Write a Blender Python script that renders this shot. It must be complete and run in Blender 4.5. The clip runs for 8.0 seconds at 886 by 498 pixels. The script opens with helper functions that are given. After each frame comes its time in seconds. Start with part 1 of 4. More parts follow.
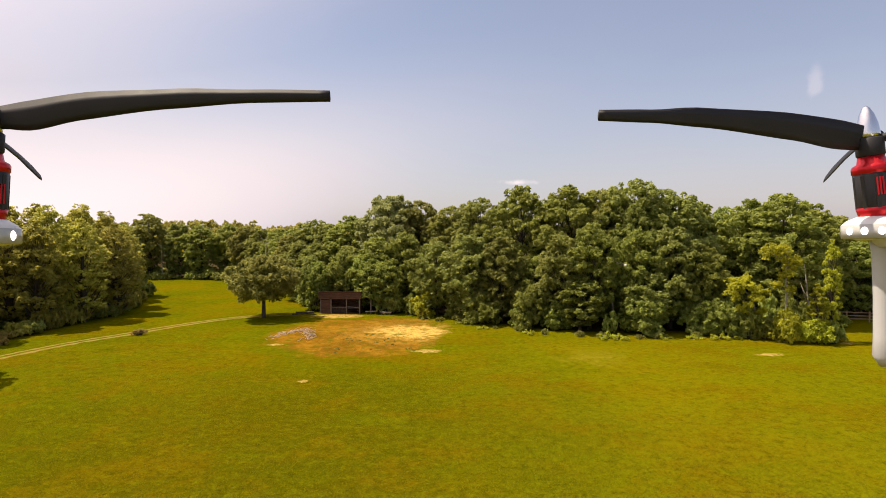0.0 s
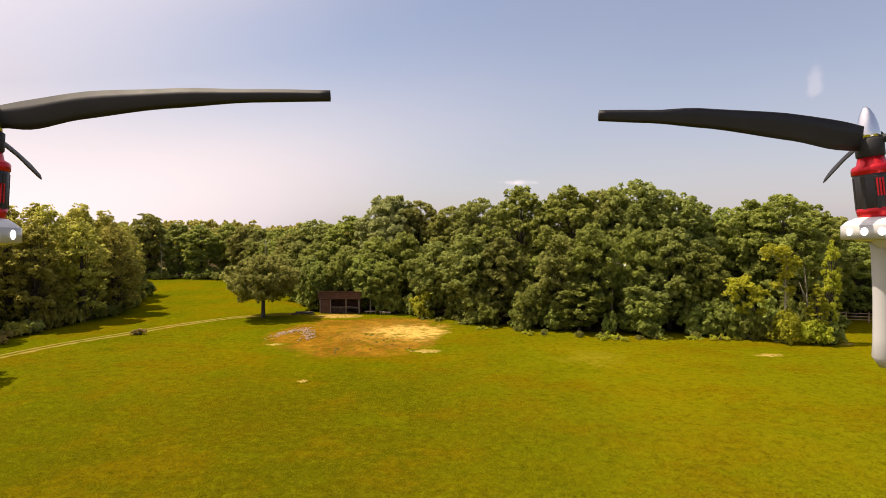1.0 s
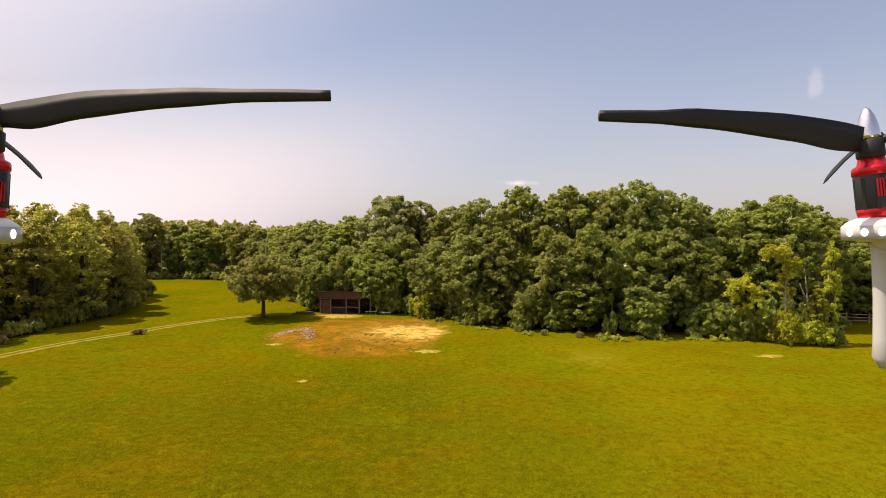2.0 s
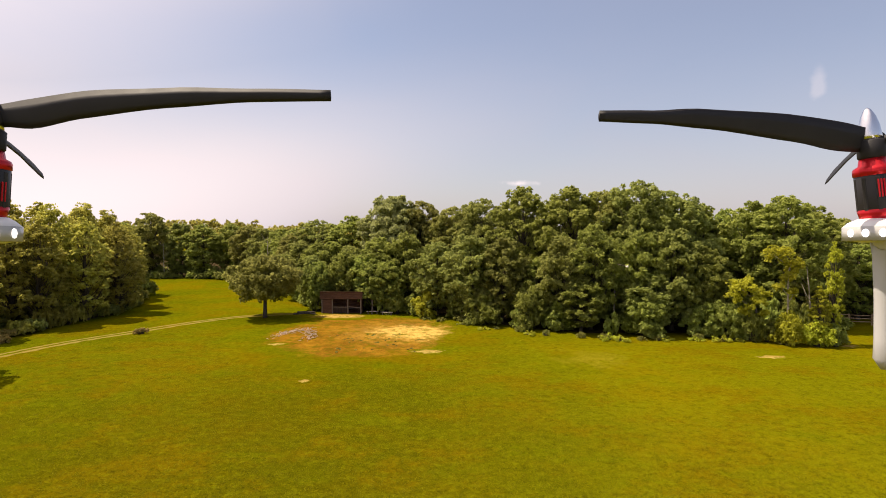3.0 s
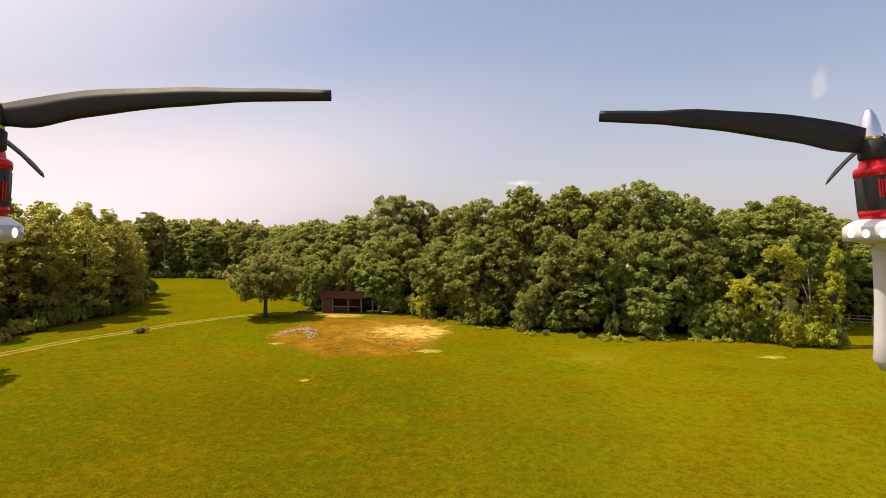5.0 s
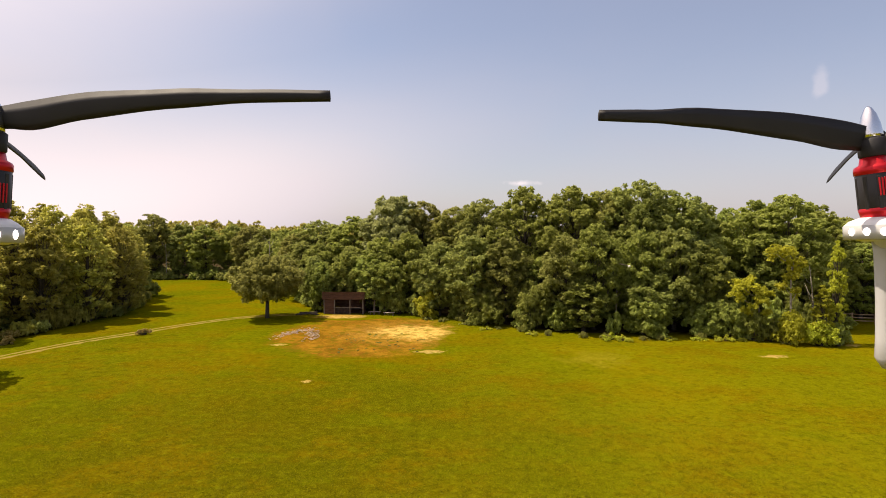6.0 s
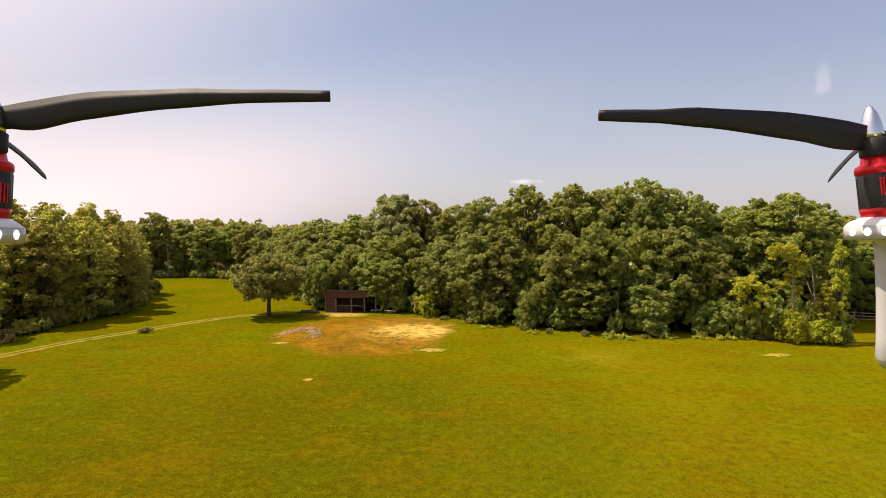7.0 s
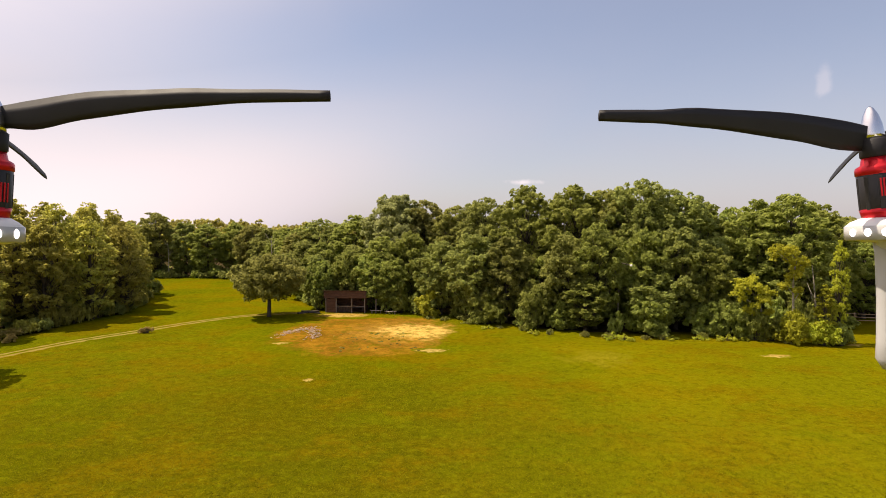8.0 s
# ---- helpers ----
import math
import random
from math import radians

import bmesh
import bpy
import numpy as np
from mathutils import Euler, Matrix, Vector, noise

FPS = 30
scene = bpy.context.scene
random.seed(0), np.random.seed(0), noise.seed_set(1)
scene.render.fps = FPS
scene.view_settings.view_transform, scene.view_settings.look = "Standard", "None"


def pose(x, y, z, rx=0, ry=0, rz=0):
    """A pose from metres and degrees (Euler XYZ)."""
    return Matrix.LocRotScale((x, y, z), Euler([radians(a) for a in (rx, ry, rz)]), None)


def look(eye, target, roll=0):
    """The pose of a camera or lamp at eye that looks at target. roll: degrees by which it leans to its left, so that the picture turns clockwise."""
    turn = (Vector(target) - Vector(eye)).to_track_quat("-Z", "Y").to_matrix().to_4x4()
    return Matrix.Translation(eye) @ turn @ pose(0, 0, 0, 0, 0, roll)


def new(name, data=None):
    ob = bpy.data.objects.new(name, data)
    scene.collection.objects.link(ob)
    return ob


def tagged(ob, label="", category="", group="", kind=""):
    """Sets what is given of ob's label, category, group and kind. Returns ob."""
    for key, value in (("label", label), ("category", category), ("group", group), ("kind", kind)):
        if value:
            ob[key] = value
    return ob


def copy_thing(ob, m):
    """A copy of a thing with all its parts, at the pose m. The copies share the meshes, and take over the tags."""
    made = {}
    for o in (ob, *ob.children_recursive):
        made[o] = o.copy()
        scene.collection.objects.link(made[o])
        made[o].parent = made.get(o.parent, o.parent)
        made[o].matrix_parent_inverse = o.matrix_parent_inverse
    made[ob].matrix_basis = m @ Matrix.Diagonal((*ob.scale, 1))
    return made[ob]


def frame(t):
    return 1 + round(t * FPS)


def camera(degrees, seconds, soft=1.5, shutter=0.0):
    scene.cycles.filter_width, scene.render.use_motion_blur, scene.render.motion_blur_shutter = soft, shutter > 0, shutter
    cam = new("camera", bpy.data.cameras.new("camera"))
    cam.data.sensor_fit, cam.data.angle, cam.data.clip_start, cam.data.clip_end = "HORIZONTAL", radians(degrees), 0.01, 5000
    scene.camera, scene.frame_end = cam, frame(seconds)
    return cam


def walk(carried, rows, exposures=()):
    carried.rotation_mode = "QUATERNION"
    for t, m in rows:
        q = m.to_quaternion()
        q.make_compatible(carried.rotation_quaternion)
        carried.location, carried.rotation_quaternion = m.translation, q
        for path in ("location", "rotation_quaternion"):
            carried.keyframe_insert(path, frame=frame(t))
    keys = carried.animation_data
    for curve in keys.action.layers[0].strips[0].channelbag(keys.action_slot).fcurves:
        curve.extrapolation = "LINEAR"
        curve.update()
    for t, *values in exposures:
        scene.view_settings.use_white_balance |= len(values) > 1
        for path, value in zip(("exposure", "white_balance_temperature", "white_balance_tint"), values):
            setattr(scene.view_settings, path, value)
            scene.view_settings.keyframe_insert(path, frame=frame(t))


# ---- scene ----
cam = camera(80.0, 8.0, soft=0.9)
# the quadcopter hovers: it only sways, and its arms sway with it, so the eye swings round a point between the motors
PIVOT = Vector((0, 0.3, 13.0 - 0.0131))
SWAY = [(0.0, 0.0, -2.5, 0.0), (0.5, -0.056, -2.469, -0.076), (1.0, -0.037, -2.491, -0.101), (1.5, -0.055, -2.479, -0.179),
        (3.0, 0.18, -2.446, -0.289), (3.5, 0.22, -2.478, -0.414), (4.0, 0.195, -2.492, -0.382), (4.5, 0.208, -2.507, -0.452),
        (6.0, 0.377, -2.427, -0.116), (6.5, 0.538, -2.482, -0.132), (7.0, 0.526, -2.612, -0.112), (7.5, 0.513, -2.605, -0.145),
        (8.0, 0.57, -2.546, -0.195)]


def swayed(yaw, pitch, roll):
    turn = pose(0, 0, 0, 90 + pitch, roll, yaw)
    return Matrix.Translation(PIVOT + turn.to_3x3() @ Vector((0, 0, 0.3003))) @ turn


walk(cam, [(t, swayed(a, b, c)) for t, a, b, c in SWAY], exposures=[(0.0, 0.47, 6850, 17), (8.0, 0.47, 6850, 17)])

# ---- light ----
SUN_AZ, SUN_EL = -80.0, 60.0          # degrees from straight ahead (+y), clockwise; above the horizon
world = bpy.data.worlds.new("sky")
scene.world = world
world.use_nodes = True
wn = world.node_tree
sky = wn.nodes.new("ShaderNodeTexSky")
sky.sky_type = "NISHITA"
sky.sun_disc = False
sky.sun_elevation, sky.sun_rotation = radians(SUN_EL), radians(SUN_AZ % 360)
sky.air_density, sky.dust_density, sky.ozone_density = 1.0, 1.2, 1.0
background = wn.nodes["Background"]
background.inputs[1].default_value = 0.105


def wmath(op, a, b=0.0, c=0.0):
    n = wn.nodes.new("ShaderNodeMath")
    n.operation = op
    n.use_clamp = op == "SUBTRACT"
    for i, v in enumerate((a, b, c)):
        if isinstance(v, bpy.types.NodeSocket):
            wn.links.new(v, n.inputs[i])
        else:
            n.inputs[i].default_value = v
    return n.outputs[0]


def wmix(f, a, b):
    n = wn.nodes.new("ShaderNodeMix")
    n.data_type = "RGBA"
    for i, v in ((0, f), (6, a), (7, b)):
        if isinstance(v, bpy.types.NodeSocket):
            wn.links.new(v, n.inputs[i])
        else:
            n.inputs[i].default_value = v
    return n.outputs[2]


def wrange(v, lo, hi):
    n = wn.nodes.new("ShaderNodeMapRange")
    n.interpolation_type = "SMOOTHSTEP"
    wn.links.new(v, n.inputs[0])
    n.inputs[1].default_value, n.inputs[2].default_value = lo, hi
    return n.outputs[0]


# summer haze: pale towards the horizon and round the sun, with thin veils of cloud
way = wn.nodes.new("ShaderNodeTexCoord").outputs["Generated"]
split = wn.nodes.new("ShaderNodeSeparateXYZ")
wn.links.new(way, split.inputs[0])
near_sun = wn.nodes.new("ShaderNodeVectorMath")
near_sun.operation = "DOT_PRODUCT"
wn.links.new(way, near_sun.inputs[0])
near_sun.inputs[1].default_value = (math.sin(radians(SUN_AZ)) * math.cos(radians(SUN_EL)), math.cos(radians(SUN_AZ)) * math.cos(radians(SUN_EL)), math.sin(radians(SUN_EL)))
flat_way = wn.nodes.new("ShaderNodeMapping")
flat_way.inputs["Scale"].default_value = (1.2, 1.2, 3.2)
wn.links.new(way, flat_way.inputs["Vector"])
veil = wn.nodes.new("ShaderNodeTexNoise")
veil.inputs["Scale"].default_value, veil.inputs["Detail"].default_value, veil.inputs["Distortion"].default_value = 2.2, 7.0, 0.6
wn.links.new(flat_way.outputs[0], veil.inputs["Vector"])
low = wrange(split.outputs[2], 0.36, -0.04)
glow = wrange(near_sun.outputs["Value"], 0.40, 0.82)
side = wmath("MULTIPLY", low, wrange(near_sun.outputs["Value"], 0.10, 0.42))
haze = wmath("ADD", wmath("ADD", wmath("MULTIPLY_ADD", side, 0.56, 0.24), wmath("MULTIPLY", low, 0.46)), wmath("MULTIPLY", glow, 0.75))
haze = wmath("MINIMUM", wmath("MULTIPLY", haze, wmath("ADD", 0.72, wmath("MULTIPLY", veil.outputs["Fac"], 0.56))), 0.96)
pale = wmix(wmath("MAXIMUM", glow, wmath("MULTIPLY", side, 0.85)), (4.05, 3.9, 4.3, 1.0), (8.2, 7.5, 7.6, 1.0))
air = wmix(haze, sky.outputs[0], pale)
# two small puffs of fair-weather cloud
for px, py, pz, size, stretch, amount in ((0.139, 0.985, 0.081, 0.036, (1.0, 1.0, 4.5), 0.95), (0.558, 0.801, 0.216, 0.026, (2.0, 2.0, 0.85), 0.26)):
    off = wn.nodes.new("ShaderNodeVectorMath")
    off.operation = "SUBTRACT"
    wn.links.new(way, off.inputs[0])
    off.inputs[1].default_value = (px, py, pz)
    grow = wn.nodes.new("ShaderNodeVectorMath")
    grow.operation = "MULTIPLY"
    wn.links.new(off.outputs[0], grow.inputs[0])
    grow.inputs[1].default_value = stretch
    far = wn.nodes.new("ShaderNodeVectorMath")
    far.operation = "LENGTH"
    wn.links.new(grow.outputs[0], far.inputs[0])
    rag = wn.nodes.new("ShaderNodeTexNoise")
    rag.inputs["Scale"].default_value, rag.inputs["Detail"].default_value = 38.0, 6.0
    wn.links.new(way, rag.inputs["Vector"])
    edge = wmath("ADD", far.outputs["Value"], wmath("MULTIPLY", wmath("ADD", rag.outputs["Fac"], -0.5), size * 1.6))
    air = wmix(wmath("MULTIPLY", wrange(edge, size, size * 0.2), amount), air, (6.6, 6.2, 6.4, 1.0))
wn.links.new(air, background.inputs[0])
sun = new("sun", bpy.data.lights.new("sun", "SUN"))
sun.data.energy, sun.data.angle, sun.data.color = 4.8, radians(0.55), (1.0, 0.90, 0.70)
to_sun = Vector((math.sin(radians(SUN_AZ)) * math.cos(radians(SUN_EL)), math.cos(radians(SUN_AZ)) * math.cos(radians(SUN_EL)), math.sin(radians(SUN_EL))))
sun.matrix_world = look(to_sun * 50, (0, 0, 0))


# ---- materials ----
class Nodes:
    """A short way to write node trees."""

    def __init__(self, name):
        self.m = bpy.data.materials.new(name)
        self.m.use_nodes = True
        self.t = self.m.node_tree
        self.b = self.t.nodes["Principled BSDF"]
        self.out = self.t.nodes["Material Output"]
        self.b.inputs["Specular IOR Level"].default_value = 0.3

    def add(self, kind, **sockets):
        n = self.t.nodes.new("ShaderNode" + kind)
        for k, v in sockets.items():
            self.put(n, k.replace("_", " "), v)
        return n

    def put(self, n, key, v):
        s = n.inputs[int(key)] if key.isdigit() else n.inputs[key]
        if isinstance(v, bpy.types.NodeSocket):
            self.t.links.new(v, s)
        else:
            s.default_value = v

    def math(self, op, a, b=0.0, c=0.0):
        n = self.t.nodes.new("ShaderNodeMath")
        n.operation = op
        for i, v in enumerate((a, b, c)):
            self.put(n, str(i), v)
        return n.outputs[0]

    def noise(self, scale, detail=4.0, where=None, rough=0.55, warp=0.0):
        n = self.add("TexNoise", Scale=scale, Detail=detail, Roughness=rough, Distortion=warp)
        self.put(n, "Vector", where if where is not None else self.place())
        return n.outputs["Fac"]

    def place(self):
        return self.add("NewGeometry").outputs["Position"]

    def local(self):
        return self.add("TexCoord").outputs["Object"]

    def ramp(self, v, lo, hi):
        n = self.add("MapRange")
        n.interpolation_type = "SMOOTHSTEP"
        for i, x in enumerate((v, lo, hi, 0.0, 1.0)):
            self.put(n, str(i), x)
        return n.outputs[0]

    def mix(self, f, a, b):
        n = self.t.nodes.new("ShaderNodeMix")
        n.data_type = "RGBA"
        for i, v in ((0, f), (6, a), (7, b)):
            self.put(n, str(i), (*v, 1) if isinstance(v, tuple) and len(v) == 3 else v)
        return n.outputs[2]

    def bump(self, h, strength=0.5, distance=0.05):
        n = self.add("Bump", Strength=strength, Distance=distance, Height=h)
        self.put(self.b, "Normal", n.outputs[0])

    def scaled(self, v, x, y, z):
        n = self.add("Mapping")
        self.put(n, "Vector", v)
        n.inputs["Scale"].default_value = (x, y, z)
        return n.outputs[0]

    def finish(self, color=None, rough=0.8, metal=0.0):
        if color is not None:
            self.put(self.b, "Base Color", (*color, 1) if isinstance(color, tuple) and len(color) == 3 else color)
        self.put(self.b, "Roughness", rough)
        self.b.inputs["Metallic"].default_value = metal
        return self.m


def turf(n):
    """The lawn's colour: mown green with dry, olive and clover-dark patches at several sizes; lens falloff is painted
    in as a darker near left; paler to the east.
    """
    p = n.place()
    big = n.ramp(n.noise(0.075, 4, p, 0.6), 0.38, 0.62)
    mid = n.ramp(n.noise(0.28, 6, p, 0.68), 0.34, 0.66)
    fine = n.noise(1.7, 7, p, 0.75)
    blades = n.noise(9.0, 6, p, 0.8)
    specks = n.noise(26.0, 3, p, 0.6)
    sep = n.add("SeparateXYZ", Vector=p)
    x, y = sep.outputs[0], sep.outputs[1]
    wander = n.math("MULTIPLY", n.math("SUBTRACT", n.noise(0.06, 5, p, 0.6), 0.5), 26.0)
    east = n.ramp(n.math("ADD", x, wander), -6.0, 22.0)
    # lens falloff painted into the colour: turf darker round the near left
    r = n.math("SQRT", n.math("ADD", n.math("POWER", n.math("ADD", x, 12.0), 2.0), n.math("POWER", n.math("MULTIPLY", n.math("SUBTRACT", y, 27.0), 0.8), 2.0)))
    falloff = n.ramp(n.math("ADD", r, wander), 27.0, 7.0)
    c = n.mix(big, (0.062, 0.074, 0.0010), (0.124, 0.084, 0.0010))
    c = n.mix(n.math("MULTIPLY", mid, 0.75), c, (0.090, 0.102, 0.0012))
    dry = n.ramp(n.noise(0.42, 8, n.scaled(p, 1, 0.6, 1), 0.78), 0.54, 0.72)
    c = n.mix(n.math("MULTIPLY", n.math("MULTIPLY", dry, n.ramp(y, 90.0, 60.0)), 0.45), c, (0.160, 0.104, 0.004))
    c = n.mix(n.math("MULTIPLY", east, 0.42), c, (0.158, 0.140, 0.0018))
    c = n.mix(n.math("MULTIPLY", falloff, 0.66), c, (0.050, 0.044, 0.0006))
    worn = n.ramp(n.noise(0.10, 6, n.scaled(p, 1, 1.3, 1), 0.68), 0.49, 0.62)
    c = n.mix(n.math("MULTIPLY", n.math("MULTIPLY", worn, n.ramp(y, 80.0, 52.0)), 0.72), c, (0.112, 0.070, 0.0010))
    lush = n.ramp(n.noise(0.16, 5, n.scaled(p, 0.7, 1.2, 1), 0.7), 0.52, 0.66)
    c = n.mix(n.math("MULTIPLY", lush, 0.5), c, (0.074, 0.092, 0.0010))
    c = n.mix(n.math("MULTIPLY", n.ramp(fine, 0.52, 0.34), 0.62), c, (0.036, 0.037, 0.0006))
    c = n.mix(n.math("MULTIPLY", n.ramp(fine, 0.50, 0.66), 0.42), c, (0.140, 0.146, 0.003))
    c = n.mix(n.math("MULTIPLY", n.ramp(blades, 0.50, 0.68), 0.55), c, (0.185, 0.172, 0.004))
    c = n.mix(n.math("MULTIPLY", n.ramp(blades, 0.47, 0.32), 0.40), c, (0.026, 0.028, 0.0006))
    c = n.mix(n.math("MULTIPLY", n.ramp(specks, 0.56, 0.70), 0.6), c, (0.270, 0.232, 0.008))
    relief = n.math("ADD", n.math("MULTIPLY", fine, 0.5), n.math("MULTIPLY", blades, 0.4))
    return c, relief


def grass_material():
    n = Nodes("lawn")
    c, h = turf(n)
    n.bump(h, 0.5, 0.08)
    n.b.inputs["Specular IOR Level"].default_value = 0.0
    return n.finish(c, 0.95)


def worn_material(name, dark, light, rx, ry, soft, sand=None, green=0.35, ragged=1.0):
    """Bare soil in a lawn: an uneven round patch, local origin at its middle, that runs out into turf."""
    n = Nodes(name)
    c, h = turf(n)
    p = n.local()
    sep = n.add("SeparateXYZ", Vector=p)
    x, y = sep.outputs[0], sep.outputs[1]
    r = n.math("SQRT", n.math("ADD", n.math("POWER", n.math("DIVIDE", x, rx), 2.0), n.math("POWER", n.math("DIVIDE", y, ry), 2.0)))
    wob = n.math("ADD", n.math("MULTIPLY", n.noise(1.6 / rx, 5, p, 0.6), 0.9), n.math("MULTIPLY", n.noise(2.2 * ragged, 7, p, 0.8), 0.45))
    edge = n.math("ADD", r, n.math("MULTIPLY", n.math("SUBTRACT", wob, 0.68), ragged))
    bare = n.ramp(edge, 1.0, 1.0 - soft)
    grain = n.noise(9.0, 6, p, 0.7)
    soil = n.mix(n.ramp(n.noise(0.24, 7, p, 0.72), 0.36, 0.64), dark, light)
    soil = n.mix(n.math("MULTIPLY", n.ramp(n.noise(5.0, 5, p, 0.7), 0.52, 0.68), 0.5), soil, tuple(min(0.8, 1.5 * q) for q in light))
    if sand:
        sx, sy, sr, tone = sand
        d = n.math("SQRT", n.math("ADD", n.math("POWER", n.math("DIVIDE", n.math("SUBTRACT", x, sx), 1.25), 2.0), n.math("POWER", n.math("SUBTRACT", y, sy), 2.0)))
        d = n.math("ADD", d, n.math("MULTIPLY", n.math("SUBTRACT", n.noise(0.6, 8, p, 0.8), 0.5), 12.0))
        soil = n.mix(n.math("MULTIPLY", n.ramp(d, sr * 1.8, sr * 0.7), 0.14), soil, tone)
        soil = n.mix(n.math("MULTIPLY", n.ramp(d, sr, sr * 0.45), 0.85), soil, tone)
    soil = n.mix(n.math("MULTIPLY", n.ramp(n.noise(3.0, 7, p, 0.8), 0.52, 0.36), 0.6), soil, tuple(0.6 * q for q in dark))
    tufts = n.ramp(n.noise(0.75 * ragged, 7, p, 0.78), 0.52, 0.57)
    soil = n.mix(n.math("MULTIPLY", tufts, 0.65), soil, (0.085, 0.075, 0.004))
    weeds = n.ramp(n.noise(0.55 * ragged, 8, n.scaled(p, 0.6, 1, 1), 0.8), 0.52, 0.64)
    bare = n.math("MULTIPLY", bare, n.math("SUBTRACT", 1.0, n.math("MULTIPLY", weeds, green)))
    n.bump(n.math("ADD", h, n.math("MULTIPLY", grain, 0.6)), 0.4, 0.06)
    n.b.inputs["Specular IOR Level"].default_value = 0.0
    return n.finish(n.mix(bare, c, soil), 0.95)


def track_material():
    """Two wheel ruts of pale soil; local x runs across the track (-1 to 1), stored as UV."""
    n = Nodes("track")
    c, h = turf(n)
    u = n.add("SeparateXYZ", Vector=n.add("UVMap").outputs[0]).outputs[0]
    p = n.place()
    wob = n.math("MULTIPLY", n.math("SUBTRACT", n.noise(0.8, 6, p, 0.7), 0.5), 0.9)
    a = n.math("ABSOLUTE", n.math("ADD", u, n.math("MULTIPLY", wob, 0.3)))
    rut = n.math("ABSOLUTE", n.math("SUBTRACT", a, 0.42))
    bare = n.ramp(n.math("ADD", rut, wob), 0.36, 0.06)
    soil = n.mix(n.noise(3.0, 6, p, 0.7), (0.22, 0.155, 0.035), (0.36, 0.26, 0.085))
    n.bump(h, 0.4, 0.06)
    n.b.inputs["Specular IOR Level"].default_value = 0.0
    return n.finish(n.mix(n.math("MULTIPLY", bare, 0.62), c, soil), 0.95)


def leaf_material(name, dark, light, shine=0.62):
    n = Nodes(name)
    g = n.add("NewGeometry")
    o = n.add("ObjectInfo").outputs["Random"]
    c = n.mix(g.outputs["Random Per Island"], dark, light)
    clump = n.ramp(n.noise(0.35, 4, g.outputs["Position"]), 0.35, 0.65)
    c = n.mix(n.math("MULTIPLY", clump, 0.35), c, tuple(v * 1.25 for v in light))
    spray = n.ramp(n.noise(1.4, 3, g.outputs["Position"]), 0.36, 0.62)
    c = n.mix(n.math("MULTIPLY", n.math("SUBTRACT", 1.0, spray), 0.5), c, tuple(v * 0.8 for v in dark))
    hs = n.add("HueSaturation", Color=c)
    n.put(hs, "Hue", n.math("ADD", 0.485, n.math("MULTIPLY", o, 0.03)))
    n.put(hs, "Value", n.math("ADD", 0.75, n.math("MULTIPLY", o, 0.5)))
    col = hs.outputs[0]
    n.finish(col, shine)
    n.b.inputs["Specular IOR Level"].default_value = 0.06
    tr = n.add("BsdfTranslucent", Color=n.mix(0.5, col, tuple(min(1, v * 1.9) for v in light)))
    mx = n.add("MixShader")
    n.put(mx, "0", 0.46)
    n.put(mx, "1", n.b.outputs[0])
    n.put(mx, "2", tr.outputs[0])
    n.put(n.out, "Surface", mx.outputs[0])
    return n.m


def bark_material(name, dark, light):
    n = Nodes(name)
    p = n.local()
    f = n.noise(3.0, 6, n.scaled(p, 6, 6, 1), 0.7)
    n.bump(f, 0.6, 0.03)
    return n.finish(n.mix(n.ramp(f, 0.35, 0.65), dark, light), 0.9)


def timber_material(name, dark, light, along="x"):
    n = Nodes(name)
    s = {"x": (0.6, 9, 9), "y": (9, 0.6, 9), "z": (9, 9, 0.6)}[along]
    f = n.noise(2.0, 6, n.scaled(n.local(), *s), 0.7)
    o = n.add("ObjectInfo").outputs["Random"]
    c = n.mix(n.ramp(f, 0.3, 0.7), dark, light)
    c = n.mix(n.math("MULTIPLY", o, 0.4), c, dark)
    n.bump(f, 0.4, 0.01)
    return n.finish(c, 0.85)


def plain_material(name, color, rough, metal=0.0, vary=0.15, scale=60.0, emit=0.0):
    n = Nodes(name)
    f = n.noise(scale, 4, n.local())
    c = n.mix(n.math("MULTIPLY", f, vary), color, tuple(v * 0.55 for v in color))
    n.b.inputs["Specular IOR Level"].default_value = 0.5
    if emit:
        n.put(n.b, "Emission Color", (1.0, 0.98, 0.92, 1))
        n.b.inputs["Emission Strength"].default_value = emit
    return n.finish(c, n.math("ADD", rough - 0.08, n.math("MULTIPLY", f, 0.16)), metal)


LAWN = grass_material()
OAK = leaf_material("oak_leaves", (0.074, 0.090, 0.020), (0.342, 0.358, 0.098))
MAPLE = leaf_material("maple_leaves", (0.086, 0.108, 0.020), (0.385, 0.420, 0.102))
PALE = leaf_material("pale_leaves", (0.190, 0.205, 0.080), (0.430, 0.450, 0.182))
YELLOW = leaf_material("yellow_green_leaves", (0.210, 0.205, 0.020), (0.545, 0.530, 0.058))
OLIVE = leaf_material("olive_leaves", (0.130, 0.124, 0.025), (0.500, 0.468, 0.104))
LIME = leaf_material("light_green_leaves", (0.175, 0.195, 0.017), (0.570, 0.580, 0.066))
RUST = leaf_material("dull_green_leaves", (0.088, 0.096, 0.022), (0.375, 0.372, 0.100))
DRY = leaf_material("dry_weed", (0.22, 0.165, 0.050), (0.42, 0.33, 0.120))
BARK = bark_material("grey_brown_bark", (0.030, 0.024, 0.017), (0.100, 0.080, 0.060))
PALE_BARK = bark_material("pale_bark", (0.20, 0.17, 0.12), (0.42, 0.38, 0.30))
BOARD = timber_material("brown_boards", (0.062, 0.030, 0.019), (0.165, 0.082, 0.050))
